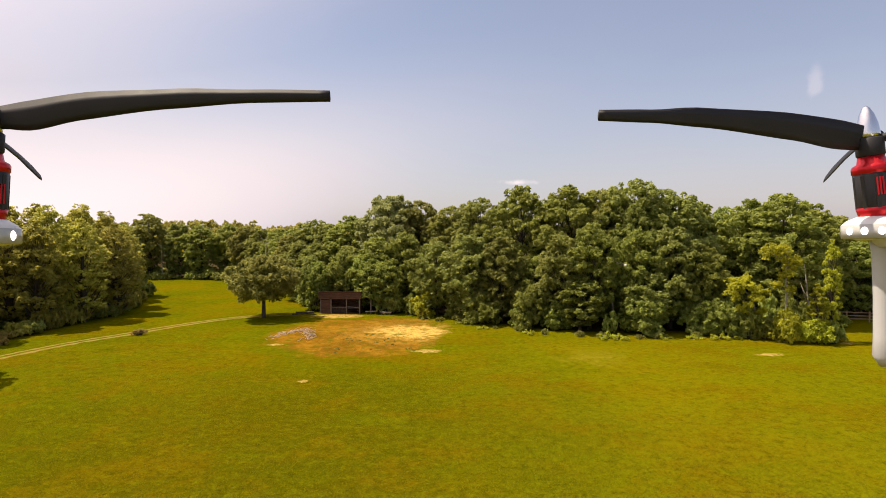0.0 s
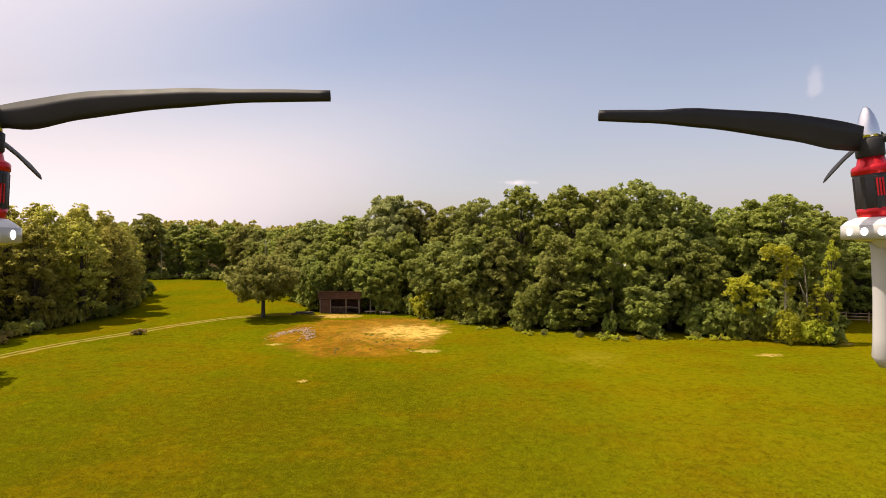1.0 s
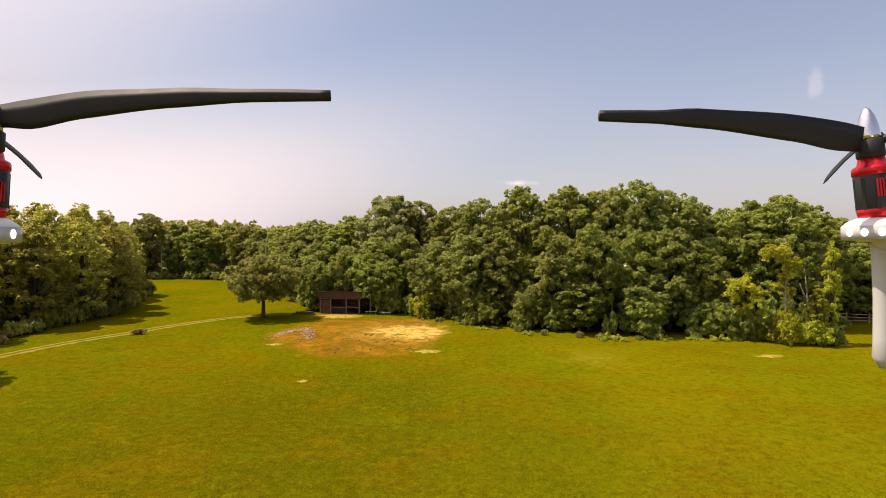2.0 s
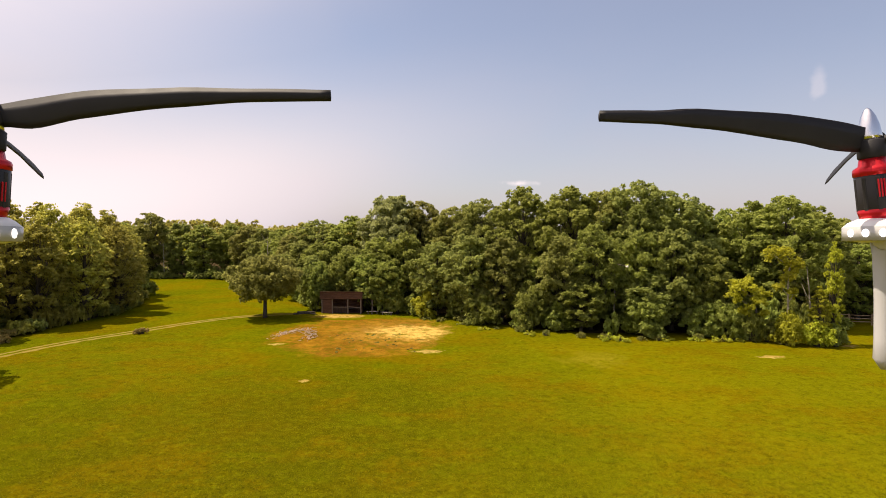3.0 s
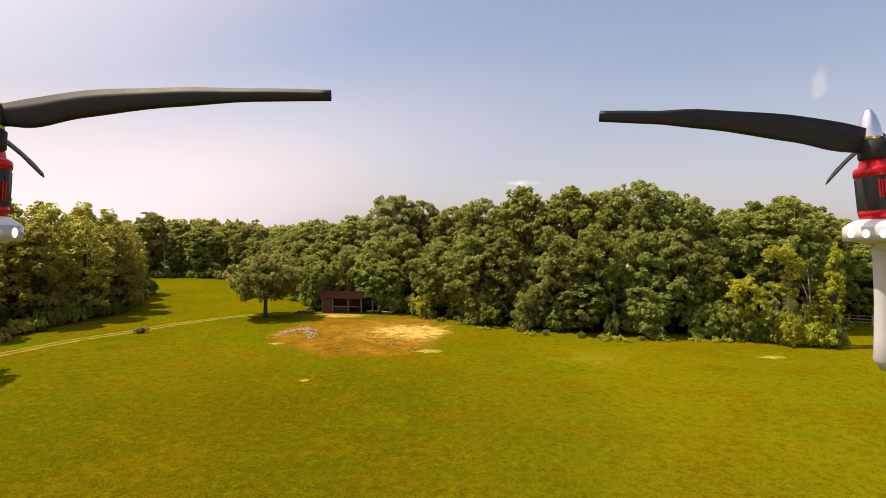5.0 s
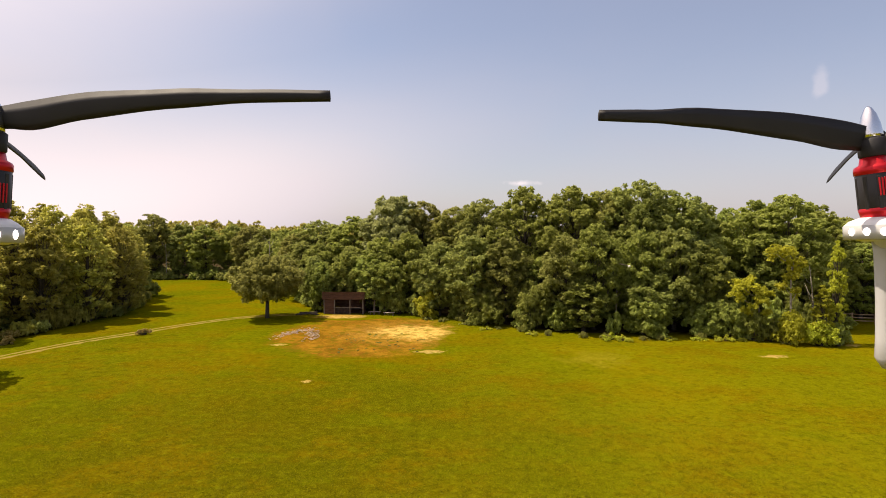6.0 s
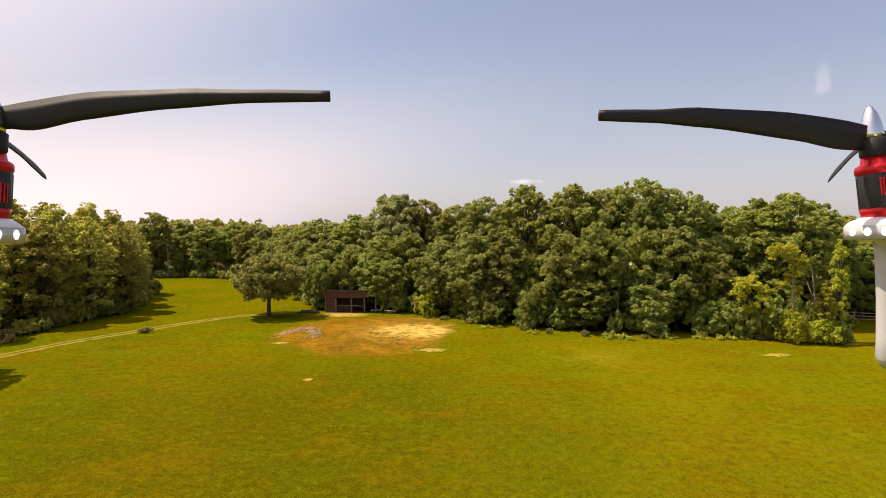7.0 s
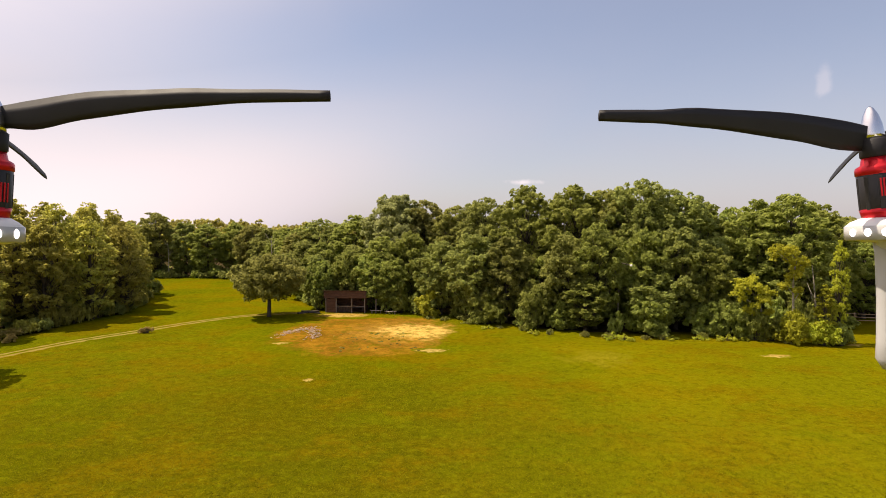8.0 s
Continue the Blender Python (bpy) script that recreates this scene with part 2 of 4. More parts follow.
DARK_BOARD = timber_material("dark_boards", (0.022, 0.015, 0.012), (0.060, 0.040, 0.030), "z")
POST = timber_material("grey_posts", (0.11, 0.085, 0.065), (0.26, 0.21, 0.17), "z")
RAIL = timber_material("weathered_rails", (0.24, 0.155, 0.085), (0.46, 0.33, 0.20))
BLEACHED = timber_material("bleached_white_wood", (0.66, 0.64, 0.60), (0.80, 0.78, 0.75))
BONE = timber_material("bleached_wood", (0.42, 0.32, 0.25), (0.60, 0.48, 0.39))


# ---- mesh helpers ----
def gz(x, y):
    """The lawn's gentle rise and fall."""
    return 0.14 * np.sin(x * 0.07 + 1.0) * np.cos(y * 0.06) + 0.05 * np.sin(x * 0.23 + y * 0.17)


def mesh(name, verts, faces, material, smooth=False):
    me = bpy.data.meshes.new(name)
    me.from_pydata([tuple(v) for v in verts], [], [tuple(f) for f in faces])
    me.materials.append(material)
    if smooth:
        me.polygons.foreach_set("use_smooth", [True] * len(me.polygons))
    me.update()
    return me


def part_of(name, me, parent, label=""):
    ob = new(name, me)
    ob.parent = parent
    return tagged(ob, label)


def part(name, bm, material, parent, label="", smooth=False):
    me = bpy.data.meshes.new(name)
    bm.to_mesh(me)
    bm.free()
    me.materials.append(material)
    if smooth:
        me.polygons.foreach_set("use_smooth", [True] * len(me.polygons))
    return part_of(name, me, parent, label)


def box(bm, lo, hi, bevel=0.0, turn=None):
    """A bevelled box from corner lo to corner hi."""
    mid = [(a + b) / 2 for a, b in zip(lo, hi)]
    m = Matrix.Translation(mid) @ (turn or Matrix()) @ Matrix.Diagonal((*[b - a for a, b in zip(lo, hi)], 1))
    got = bmesh.ops.create_cube(bm, size=1, matrix=m)
    if bevel:
        edges = list({e for v in got["verts"] for e in v.link_edges})
        bmesh.ops.bevel(bm, geom=edges, offset=bevel, segments=1, affect="EDGES")
    return bm


def tube(points, radii, sides=6):
    """Verts and faces of a tapered tube along points."""
    verts, faces = [], []
    for i, (p, r) in enumerate(zip(points, radii)):
        d = (Vector(points[min(i + 1, len(points) - 1)]) - Vector(points[max(i - 1, 0)])).normalized()
        a = d.orthogonal().normalized()
        b = d.cross(a)
        for k in range(sides):
            w = 2 * math.pi * k / sides
            verts.append(Vector(p) + float(r) * (math.cos(w) * a + math.sin(w) * b))
        if i:
            o = (i - 1) * sides
            faces += [(o + k, o + (k + 1) % sides, o + sides + (k + 1) % sides, o + sides + k) for k in range(sides)]
    faces.append(tuple(range(sides))[::-1])
    faces.append(tuple(range(len(verts) - sides, len(verts))))
    return verts, faces


def joined(pieces):
    verts, faces = [], []
    for v, f in pieces:
        o = len(verts)
        verts += v
        faces += [tuple(i + o for i in q) for q in f]
    return verts, faces


def leaves(rng, blobs, per_m2, size, flat=0.85, lumps=8):
    """Leaves on leaf clumps: blobs are rows (x, y, z, r); each breaks up into rounded sprays covered with three-cornered leaves."""
    b = np.array(blobs, dtype=float)
    d = rng.normal(size=(len(b), lumps, 3))
    d[:, :, 2] += 0.25
    d /= np.linalg.norm(d, axis=2)[:, :, None]
    r = b[:, None, 3] * rng.uniform(0.28, 0.48, (len(b), lumps))
    c = b[:, None, :3] + d * (b[:, None, 3] - r * 0.8)[:, :, None] * np.array((1, 1, flat)) * rng.uniform(0.8, 1.1, (len(b), lumps))[:, :, None]
    c, r, out = c.reshape(-1, 3), r.ravel(), d.reshape(-1, 3)
    count = np.maximum(6, (per_m2 * 4 * math.pi * r * r * 0.92).astype(int))
    k = np.repeat(np.arange(len(r)), count)
    n = len(k)
    e = rng.normal(size=(n, 3)) + out[k] * 0.55 + np.array((0, 0, 0.35))
    e /= np.linalg.norm(e, axis=1)[:, None]
    uneven = rng.uniform(0.6, 1.45, (len(r), 3)) * np.array((1, 1, 0.8))
    p = c[k] + e * (r[k] * rng.uniform(0.62, 1.12, n))[:, None] * uneven[k]
    nor = e + rng.normal(size=(n, 3)) * 0.52 + np.array((0, 0, 0.12))
    nor /= np.linalg.norm(nor, axis=1)[:, None]
    t = np.cross(nor, rng.normal(size=(n, 3)))
    t /= np.linalg.norm(t, axis=1)[:, None] + 1e-9
    w = np.cross(nor, t)
    s = (size * rng.uniform(0.6, 1.4, n))[:, None]
    tri = np.stack([p + t * s * 0.62 - nor * s * 0.15, p - t * s * 0.38 + w * s * 0.45, p - t * s * 0.38 - w * s * 0.45], 1).reshape(-1, 3)
    return tri, np.arange(len(tri)).reshape(-1, 3)


def leaf_mesh(name, v, f, material):
    me = bpy.data.meshes.new(name)
    me.vertices.add(len(v))
    me.vertices.foreach_set("co", v.astype(np.float32).ravel())
    me.loops.add(f.size)
    me.loops.foreach_set("vertex_index", f.astype(np.int32).ravel())
    me.polygons.add(len(f))
    me.polygons.foreach_set("loop_start", np.arange(0, f.size, f.shape[1], dtype=np.int32))
    me.update(calc_edges=True)
    me.materials.append(material)
    return me


# ---- the ground ----
def ground():
    def axis(lo, hi, near):
        side = [near * 1.35 ** k for k in range(1, 40)]
        a = np.arange(lo, hi + 0.1, 2.0)
        return np.concatenate([[lo - s * 2 for s in side if s * 2 < 2600][::-1], a, [hi + s * 2 for s in side if s * 2 < 2600]])

    xs, ys = axis(-80, 80, 1.0), axis(-10, 150, 1.0)
    gx, gy = np.meshgrid(xs, ys)
    fade = np.clip(1 - (np.hypot(gx, gy - 60) - 150) / 200, 0, 1)
    v = np.stack([gx, gy, gz(gx, gy) * fade], -1).reshape(-1, 3)
    w = len(xs)
    f = [(j * w + i, j * w + i + 1, (j + 1) * w + i + 1, (j + 1) * w + i) for j in range(len(ys) - 1) for i in range(w - 1)]
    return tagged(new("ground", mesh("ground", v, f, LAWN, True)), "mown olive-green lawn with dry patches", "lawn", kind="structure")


ground()


def round_patch(name, x, y, rx, ry, material, label, lift=0.02, rings=14, spokes=48):
    """A thin sheet of worn soil that follows the lawn; the origin is its middle."""
    v, f = [(0, 0, float(gz(x, y)) + lift)], []
    for i in range(1, rings + 1):
        for k in range(spokes):
            a = 2 * math.pi * k / spokes
            px, py = rx * 1.5 * i / rings * math.cos(a), ry * 1.5 * i / rings * math.sin(a)
            v.append((px, py, float(gz(x + px, y + py)) + lift * (1.0 if i < rings else -1.0)))
    f += [(0, 1 + k, 1 + (k + 1) % spokes) for k in range(spokes)]
    for i in range(rings - 1):
        a, b = 1 + i * spokes, 1 + (i + 1) * spokes
        f += [(a + k, b + k, b + (k + 1) % spokes, a + (k + 1) % spokes) for k in range(spokes)]
    ob = new(name, mesh(name, v, f, material, True))
    ob.location = (x, y, 0)
    return tagged(ob, label, "bare ground", kind="structure")


round_patch("infield", -9.4, 63.6, 11.4, 12.4, worn_material("infield_soil", (0.135, 0.066, 0.006), (0.265, 0.132, 0.011), 11.4, 12.4, 0.22, (6.0, 1.0, 5.3, (0.58, 0.385, 0.095)), 0.75),
            "round worn infield of orange soil and pale sand", 0.04)


def track():
    line = [(-50.5, 30), (-47.6, 40), (-43.6, 51.4), (-41.1, 56.8), (-37.4, 62.3), (-34.1, 68.7), (-29.3, 74.2), (-22.5, 76.8), (-17.5, 76.4)]
    v, f, uv = [], [], []
    pts = []
    for i in range(len(line) - 1):
        p0, p1, p2, p3 = [Vector((*line[min(max(i + k, 0), len(line) - 1)], 0)) for k in (-1, 0, 1, 2)]
        for s in range(8):
            t = s / 8
            pts.append(0.5 * (2 * p1 + (p2 - p0) * t + (2 * p0 - 5 * p1 + 4 * p2 - p3) * t * t + (3 * p1 - p0 - 3 * p2 + p3) * t ** 3))
    for i, p in enumerate(pts):
        d = (pts[min(i + 1, len(pts) - 1)] - pts[max(i - 1, 0)]).normalized()
        a = Vector((d.y, -d.x, 0))
        for k in range(5):
            u = -1 + k / 2
            q = p + a * u * 1.3
            v.append((q.x, q.y, float(gz(q.x, q.y)) + (0.025 if 0 < k < 4 else -0.01)))
            uv.append((u, i))
        if i:
            o = (i - 1) * 5
            f += [(o + k, o + k + 5, o + k + 6, o + k + 1) for k in range(4)]
    me = mesh("dirt_track", v, f, track_material(), True)
    layer = me.uv_layers.new(name="UVMap")
    for loop in me.loops:
        layer.data[loop.index].uv = uv[loop.vertex_index]
    tagged(new("dirt_track", me), "two-rut track of pale dry soil across the lawn", "track", kind="structure")


track()


def litter_material():
    n = Nodes("leaf_litter")
    p = n.place()
    c = n.mix(n.ramp(n.noise(1.2, 7, p, 0.75), 0.35, 0.65), (0.030, 0.022, 0.011), (0.085, 0.060, 0.030))
    c = n.mix(n.math("MULTIPLY", n.ramp(n.noise(0.35, 5, p, 0.7), 0.5, 0.66), 0.7), c, (0.040, 0.050, 0.010))
    n.bump(n.noise(6.0, 5, p, 0.7), 0.6, 0.05)
    n.b.inputs["Specular IOR Level"].default_value = 0.0
    return n.finish(c, 0.95)


def woodland_floor(name, line, far, across):
    """Leaf litter under the trees: a sheet from the wood's edge back to `far`; across: the edge runs along x, else along y."""
    at, edge = zip(*line)
    v, f, rows = [], [], 24
    steps = np.arange(at[0], at[-1] + 0.1, 2.0)
    for i, a in enumerate(steps):
        e = float(np.interp(a, at, edge)) + 0.5 * math.sin(a * 0.9) + 0.4 * math.sin(a * 2.3)
        for k in range(rows):
            b = e + (far - e) * (k / (rows - 1)) ** 1.6
            x, y = (a, b) if across else (b, a)
            fade = min(1.0, max(0.0, 1 - (math.hypot(x, y - 60) - 150) / 200))
            v.append((x, y, float(gz(x, y)) * fade + (0.05 if k else -0.02)))
        if i:
            o = (i - 1) * rows
            f += [(o + k, o + rows + k, o + rows + k + 1, o + k + 1) for k in range(rows - 1)]
    tagged(new(name, mesh(name, v, f, LITTER, True)), "dark leaf litter and weeds under the trees", "woodland floor", kind="structure")


LITTER = litter_material()
woodland_floor("ground_wood", [(-150, 136), (-84, 133), (-50, 129), (-39, 118), (-31, 106), (-25, 95), (-20, 86), (-10.5, 81.5), (-2, 77), (5, 71.5), (11, 67), (17, 64.8), (24, 64.2),
                               (32, 64.6), (36, 63.2), (44, 65), (50, 69), (66, 79), (150, 88)], 240.0, True)
woodland_floor("ground_stand", [(50, -60), (56, -54), (62, -51.5), (68, -51), (75, -50), (84, -51.5), (93, -56), (100, -61), (110, -75)], -150.0, False)


# ---- trees ----
def tree_kind(name, seed, height, radius, clear, clumps, material, label, bark=BARK, lean=0.0, size=0.32, density=14.0, group="", shape=0.8, foot=0.25, limbs=1.0, girth=1.0, fork=0.75):
    """One tree: a trunk with limbs, and a crown of leaf clumps. clear: share of the height below the crown."""
    rng = np.random.default_rng(seed)
    root = tagged(new(name), label, "tree", group)
    base, top = height * clear, height
    mid, half = (base + top) / 2, (top - base) / 2
    blobs = []
    for k in range(clumps):
        outer = k < clumps * 0.78
        z = 1 - 2 * ((k % (clumps * 0.78)) + 0.5) / (clumps * 0.78) if outer else rng.uniform(-0.8, 0.8)
        z = float(np.clip(z + rng.normal() * 0.09, -1, 1))
        a = k * 2.39996 + rng.normal() * 0.25
        far = rng.uniform(0.80, 1.03) if outer else rng.uniform(0.25, 0.75)
        wide = (1 - abs(z) ** 2.4) ** (1 / 2.4) * (1.0 - max(0.0, z) ** 2 * (1 - shape) - max(0.0, -z) ** 2 * foot)
        wide *= 1 + 0.13 * math.sin(3 * a + seed) * math.cos(2.5 * z + seed)
        r = radius * rng.uniform(0.15, 0.28)
        blobs.append((math.cos(a) * far * wide * (radius - r * 0.6) + lean * (mid + z * half), math.sin(a) * far * wide * (radius - r * 0.6), mid + z * far ** 0.5 * (half - r * 0.5), r))
    blobs = np.array(blobs)
    top_now, low_now = (blobs[:, 2] + blobs[:, 3] * 0.75).max(), (blobs[:, 2] - blobs[:, 3] * 0.75).min()
    blobs[:, 2] = base + (blobs[:, 2] - low_now) * (top - base) / (top_now - low_now)
    blobs[:, :2] *= radius / np.quantile(np.hypot(blobs[:, 0], blobs[:, 1]) + blobs[:, 3], 0.9)
    blobs = [tuple(float(q) for q in b) for b in blobs]
    v, f = leaves(rng, blobs, density, size)
    trunk = [tube([(0, 0, -0.4), (0, 0, 0.25), (lean * height * 0.25 + 0.1, 0.05, height * 0.28), (lean * height * 0.5, 0, height * 0.55), (lean * height * 0.85, 0, height * 0.86)],
                  [girth * height * 0.034, girth * height * 0.022, girth * height * 0.017, height * 0.011, 0.02], 9)]
    for x, y, z, r in blobs:
        s = max(clear * fork, z / height - rng.uniform(0.18, 0.36)) * height
        s = min(s, z - 0.1)
        a = Vector((lean * s, 0, s))
        b = Vector((x, y, z))
        m = a.lerp(b, 0.5) + Vector((rng.uniform(-0.3, 0.3), rng.uniform(-0.3, 0.3), -0.12 * (b - a).length + 0.2))
        k = 0.0065 * height * (1 - 0.6 * s / height) * limbs
        trunk.append(tube([a, m, b], [k, k * 0.6, 0.012], 5))
    part_of("trunk", mesh(name + "_trunk", *joined(trunk), bark, True), root)
    part_of("crown", leaf_mesh(name + "_crown", v, f, material), root)
    root["tall"], root["wide"] = height, radius
    return root


def plant(kind, x, y, tall, wide, turn, used):
    """Puts a copy of a tree kind (or, the first time, the tree itself) with its foot at (x, y)."""
    sz, sx = tall / kind["tall"], wide / kind["wide"]
    m = pose(x, y, float(gz(x, y)), 0, 0, turn) @ Matrix.Diagonal((sx, sx, sz, 1))
    if kind.name in used:
        return copy_thing(kind, m @ Matrix.Diagonal([1 / q for q in kind.scale] + [1]))
    used.add(kind.name)
    kind.matrix_basis = m
    return kind


USED = set()
WOOD = "trees of the wood"
oak_a = tree_kind("oak_tree", 3, 18, 5.2, 0.12, 150, OAK, "tall dark green broadleaf tree of the wood", group=WOOD, shape=0.95)
oak_b = tree_kind("oak_tree", 4, 18, 5.0, 0.14, 150, RUST, "tall dull green broadleaf tree of the wood", group=WOOD, shape=0.85)
oak_c = tree_kind("oak_tree", 8, 17, 4.6, 0.08, 140, MAPLE, "leafy mid-green tree at the edge of the wood", group=WOOD, shape=0.6, foot=0.05, limbs=0.7)
maple_a = tree_kind("maple_tree", 5, 13, 4.2, 0.10, 120, MAPLE, "leafy bright green tree at the edge of the wood", group=WOOD, shape=0.45, foot=-0.05, limbs=0.6)
maple_b = tree_kind("maple_tree", 6, 12, 3.8, 0.09, 116, OAK, "dark leafy tree reaching down to the grass", group=WOOD, shape=0.5, foot=-0.05, limbs=0.6)
olive_a = tree_kind("slender_tree", 7, 15, 3.0, 0.03, 112, OLIVE, "slender olive-green tree in a dense stand", group=WOOD, shape=0.30, size=0.28, foot=-0.1, limbs=0.5)
olive_b = tree_kind("slender_tree", 9, 14, 3.3, 0.03, 112, OLIVE, "slender olive-green tree in a dense stand", group=WOOD, shape=0.40, size=0.28, foot=-0.1, limbs=0.5)

# the wood's skyline: x, y, height, crown radius, turn
for i, (x, y, tall, wide, turn) in enumerate([
        (-24, 101, 13.9, 4.6, 20), (-17, 97, 14.6, 4.6, 80), (-4, 92, 16.8, 4.4, 200),
        (1.5, 89, 15.8, 4.2, 30), (6, 85, 17.0, 4.6, 110), (11.6, 78, 18.7, 4.6, 250), (18.0, 75, 18.6, 5.2, 310),
        (22.8, 76, 17.8, 4.6, 60), (26.4, 73, 19.0, 4.8, 140), (31.0, 73, 17.6, 4.8, 290), (36.2, 76, 16.2, 4.4, 10),
        (41.2, 78, 15.6, 2.2, 170), (42.4, 73, 16.4, 4.4, 75), (45.2, 70, 17.0, 4.6, 330), (50.8, 73, 15.8, 4.4, 215)]):
    plant((oak_a, oak_b, oak_c)[2 if i > 10 else (i * 2 + i // 3) % 3], x, y, tall + 0.4, wide + 1.0, turn, USED)
for i, (x, y, tall, wide, turn) in enumerate([
        (59.5, 79, 14.4, 4.4, 40), (65, 82, 14.0, 4.5, 130), (55, 82, 14.0, 4.2, 95), (72, 80, 15, 4.6, 10), (30, 84, 17, 5, 45),
        (12, 90, 16, 5, 77), (22, 88, 17, 5, 187), (40, 86, 15, 5, 277), (50, 86, 14, 5, 7)]):
    plant((oak_b, oak_a, oak_c)[i % 3], x, y, tall, wide, turn, USED)
# the wood's front row, leafy to the ground
for i, (x, y, tall, wide, turn) in enumerate([
        (-21.6, 90, 10.4, 3.6, 5), (-15.6, 88, 9.8, 3.6, 95), (-10.6, 84, 11.4, 3.8, 190), (-6.2, 83, 12.2, 3.8, 280),
        (-1.0, 76.5, 10.8, 3.6, 40), (3.6, 73, 12.0, 3.8, 130), (7.9, 71, 11.6, 3.6, 220), (12.8, 71.5, 9.0, 2.6, 310),
        (15.4, 67.5, 12.0, 3.6, 75), (18.6, 66.5, 13.6, 3.3, 165), (24.6, 66.5, 13.0, 3.3, 255), (28.8, 66.5, 13.0, 4.0, 345),
        (32.2, 66, 11.0, 3.4, 20), (45.4, 68.5, 9.8, 3.2, 240), (50.2, 71.5, 10.4, 3.4, 15), (52.5, 74, 10.6, 3.6, 95), (58.5, 74.5, 10.8, 3.6, 185), (64, 75, 11, 3.8, 275), (-20.6, 82.0, 8.4, 2.4, 33), (-10.9, 80.0, 8.2, 2.7, 133), (25.0, 64.5, 7.6, 3.2, 60), (17.0, 65, 6.8, 2.8, 150)]):
    plant((maple_a, maple_b, oak_c)[1 if i in (4, 5) else (i + i // 4) % 3], x, y, tall, wide + 0.3, turn, USED)
# the stand along the track
# last two rows: unseen trees added out at the left to shade the lawn
for i, (x, y, tall, wide, turn) in enumerate([
        (-53.4, 66, 15.4, 3.2, 0), (-51.2, 70, 15.0, 3.2, 80), (-49.6, 65.8, 13.0, 2.8, 160), (-51.5, 77, 15.4, 3.2, 240),
        (-47.4, 71, 13.2, 2.9, 320), (-52.6, 84, 14.6, 3.3, 40), (-46.9, 77.2, 12.6, 2.8, 120), (-57.2, 92, 13.6, 3.3, 200),
        (-49.8, 83.0, 11.4, 2.7, 280), (-57.6, 97, 12.4, 3.2, 15), (-54.6, 90.5, 11.0, 2.8, 100), (-58, 70, 16, 3.4, 35),
        (-59, 78, 15.6, 3.4, 155), (-60, 88, 15, 3.4, 275), (-54.2, 61.5, 11.0, 2.8, 210), (-58.5, 62, 14.5, 3.2, 300), (-43.4, 42.2, 13.0, 4.4, 33), (-51.4, 57.2, 10.0, 2.7, 140)]):
    plant((olive_a, olive_b)[i % 2], x - 1.2, y, tall + 0.7, wide + 0.6, turn, USED)
# the wood beyond the open meadow
for i, (x, y, tall, wide, turn) in enumerate([
        (-88, 134, 13.5, 4.6, 0), (-80, 132, 13.8, 4.4, 70), (-73, 131, 16.0, 4.2, 140), (-66.5, 133, 13.6, 4.4, 210), (-60, 131, 13.4, 4.2, 280),
        (-54, 133, 13.8, 4.4, 350), (-47.6, 128, 13.0, 4.2, 60), (-41.6, 122, 12.6, 4.2, 130), (-36.2, 116, 12.6, 4.2, 200), (-31, 109, 12.8, 4.2, 270),
        (-27.8, 101, 12.0, 4.0, 340), (-25.6, 93, 10.4, 3.8, 50)]):
    plant((oak_c, maple_a, oak_b, maple_b)[i % 4], x, y, tall, wide + 0.5, turn, USED)
pale_tree = tree_kind("pale_tree", 12, 18.6, 6.0, 0.12, 170, PALE, "tall pale grey-green tree rising over the wood", shape=0.9, density=17, limbs=0.6)
plant(pale_tree, -9.2, 92, 18.2, 6.2, 0, USED)
lone = tree_kind("lone_tree", 21, 8.8, 5.2, 0.21, 96, RUST, "round dark green tree alone on the lawn", size=0.28, density=17, shape=0.55, foot=0.15, girth=1.5, fork=1.3, limbs=0.7)
plant(lone, -25.3, 74.0, 8.9, 5.3, 60, USED)


# ---- undergrowth ----
def bush_kind(name, seed, tall, wide, clumps, material, label, size=0.28, density=14.0, category="bush", group="", stem=BARK):
    """A bush: a few stems from the ground and low leaf clumps."""
    rng = np.random.default_rng(seed)
    root = tagged(new(name), label, category, group)
    blobs, stems = [], []
    for k in range(clumps):
        a, q = rng.uniform(0, 2 * math.pi), rng.uniform(0, 1) ** 0.6
        r = min(tall, wide) * rng.uniform(0.22, 0.40)
        x, y = math.cos(a) * q * (wide - r), math.sin(a) * q * (wide - r)
        z = r * 0.6 + rng.uniform(0, 1) * max(0.05, (tall - r * 1.4)) * (1 - 0.6 * q * q)
        blobs.append((x, y, z, r))
        stems.append(tube([(x * 0.15, y * 0.15, -0.15), (x * 0.5, y * 0.5, z * 0.6), (x, y, z + r * 0.4)], [0.05, 0.03, 0.008], 4))
    part_of("stem", mesh(name + "_stem", *joined(stems), stem, True), root)
    part_of("foliage", leaf_mesh(name + "_foliage", *leaves(rng, blobs, density, size), material), root)
    root["tall"], root["wide"] = tall, wide
    return root


EDGE = "bushes along the wood's edge"
bush_a = bush_kind("edge_bush", 31, 2.6, 2.0, 16, MAPLE, "leafy green bush at the foot of the wood", group=EDGE)
bush_b = bush_kind("edge_bush", 32, 2.2, 1.9, 14, OAK, "dark green bush at the foot of the wood", group=EDGE)
bush_c = bush_kind("edge_bush", 33, 1.4, 1.7, 12, OLIVE, "low olive-green bush at the foot of the wood", group=EDGE)


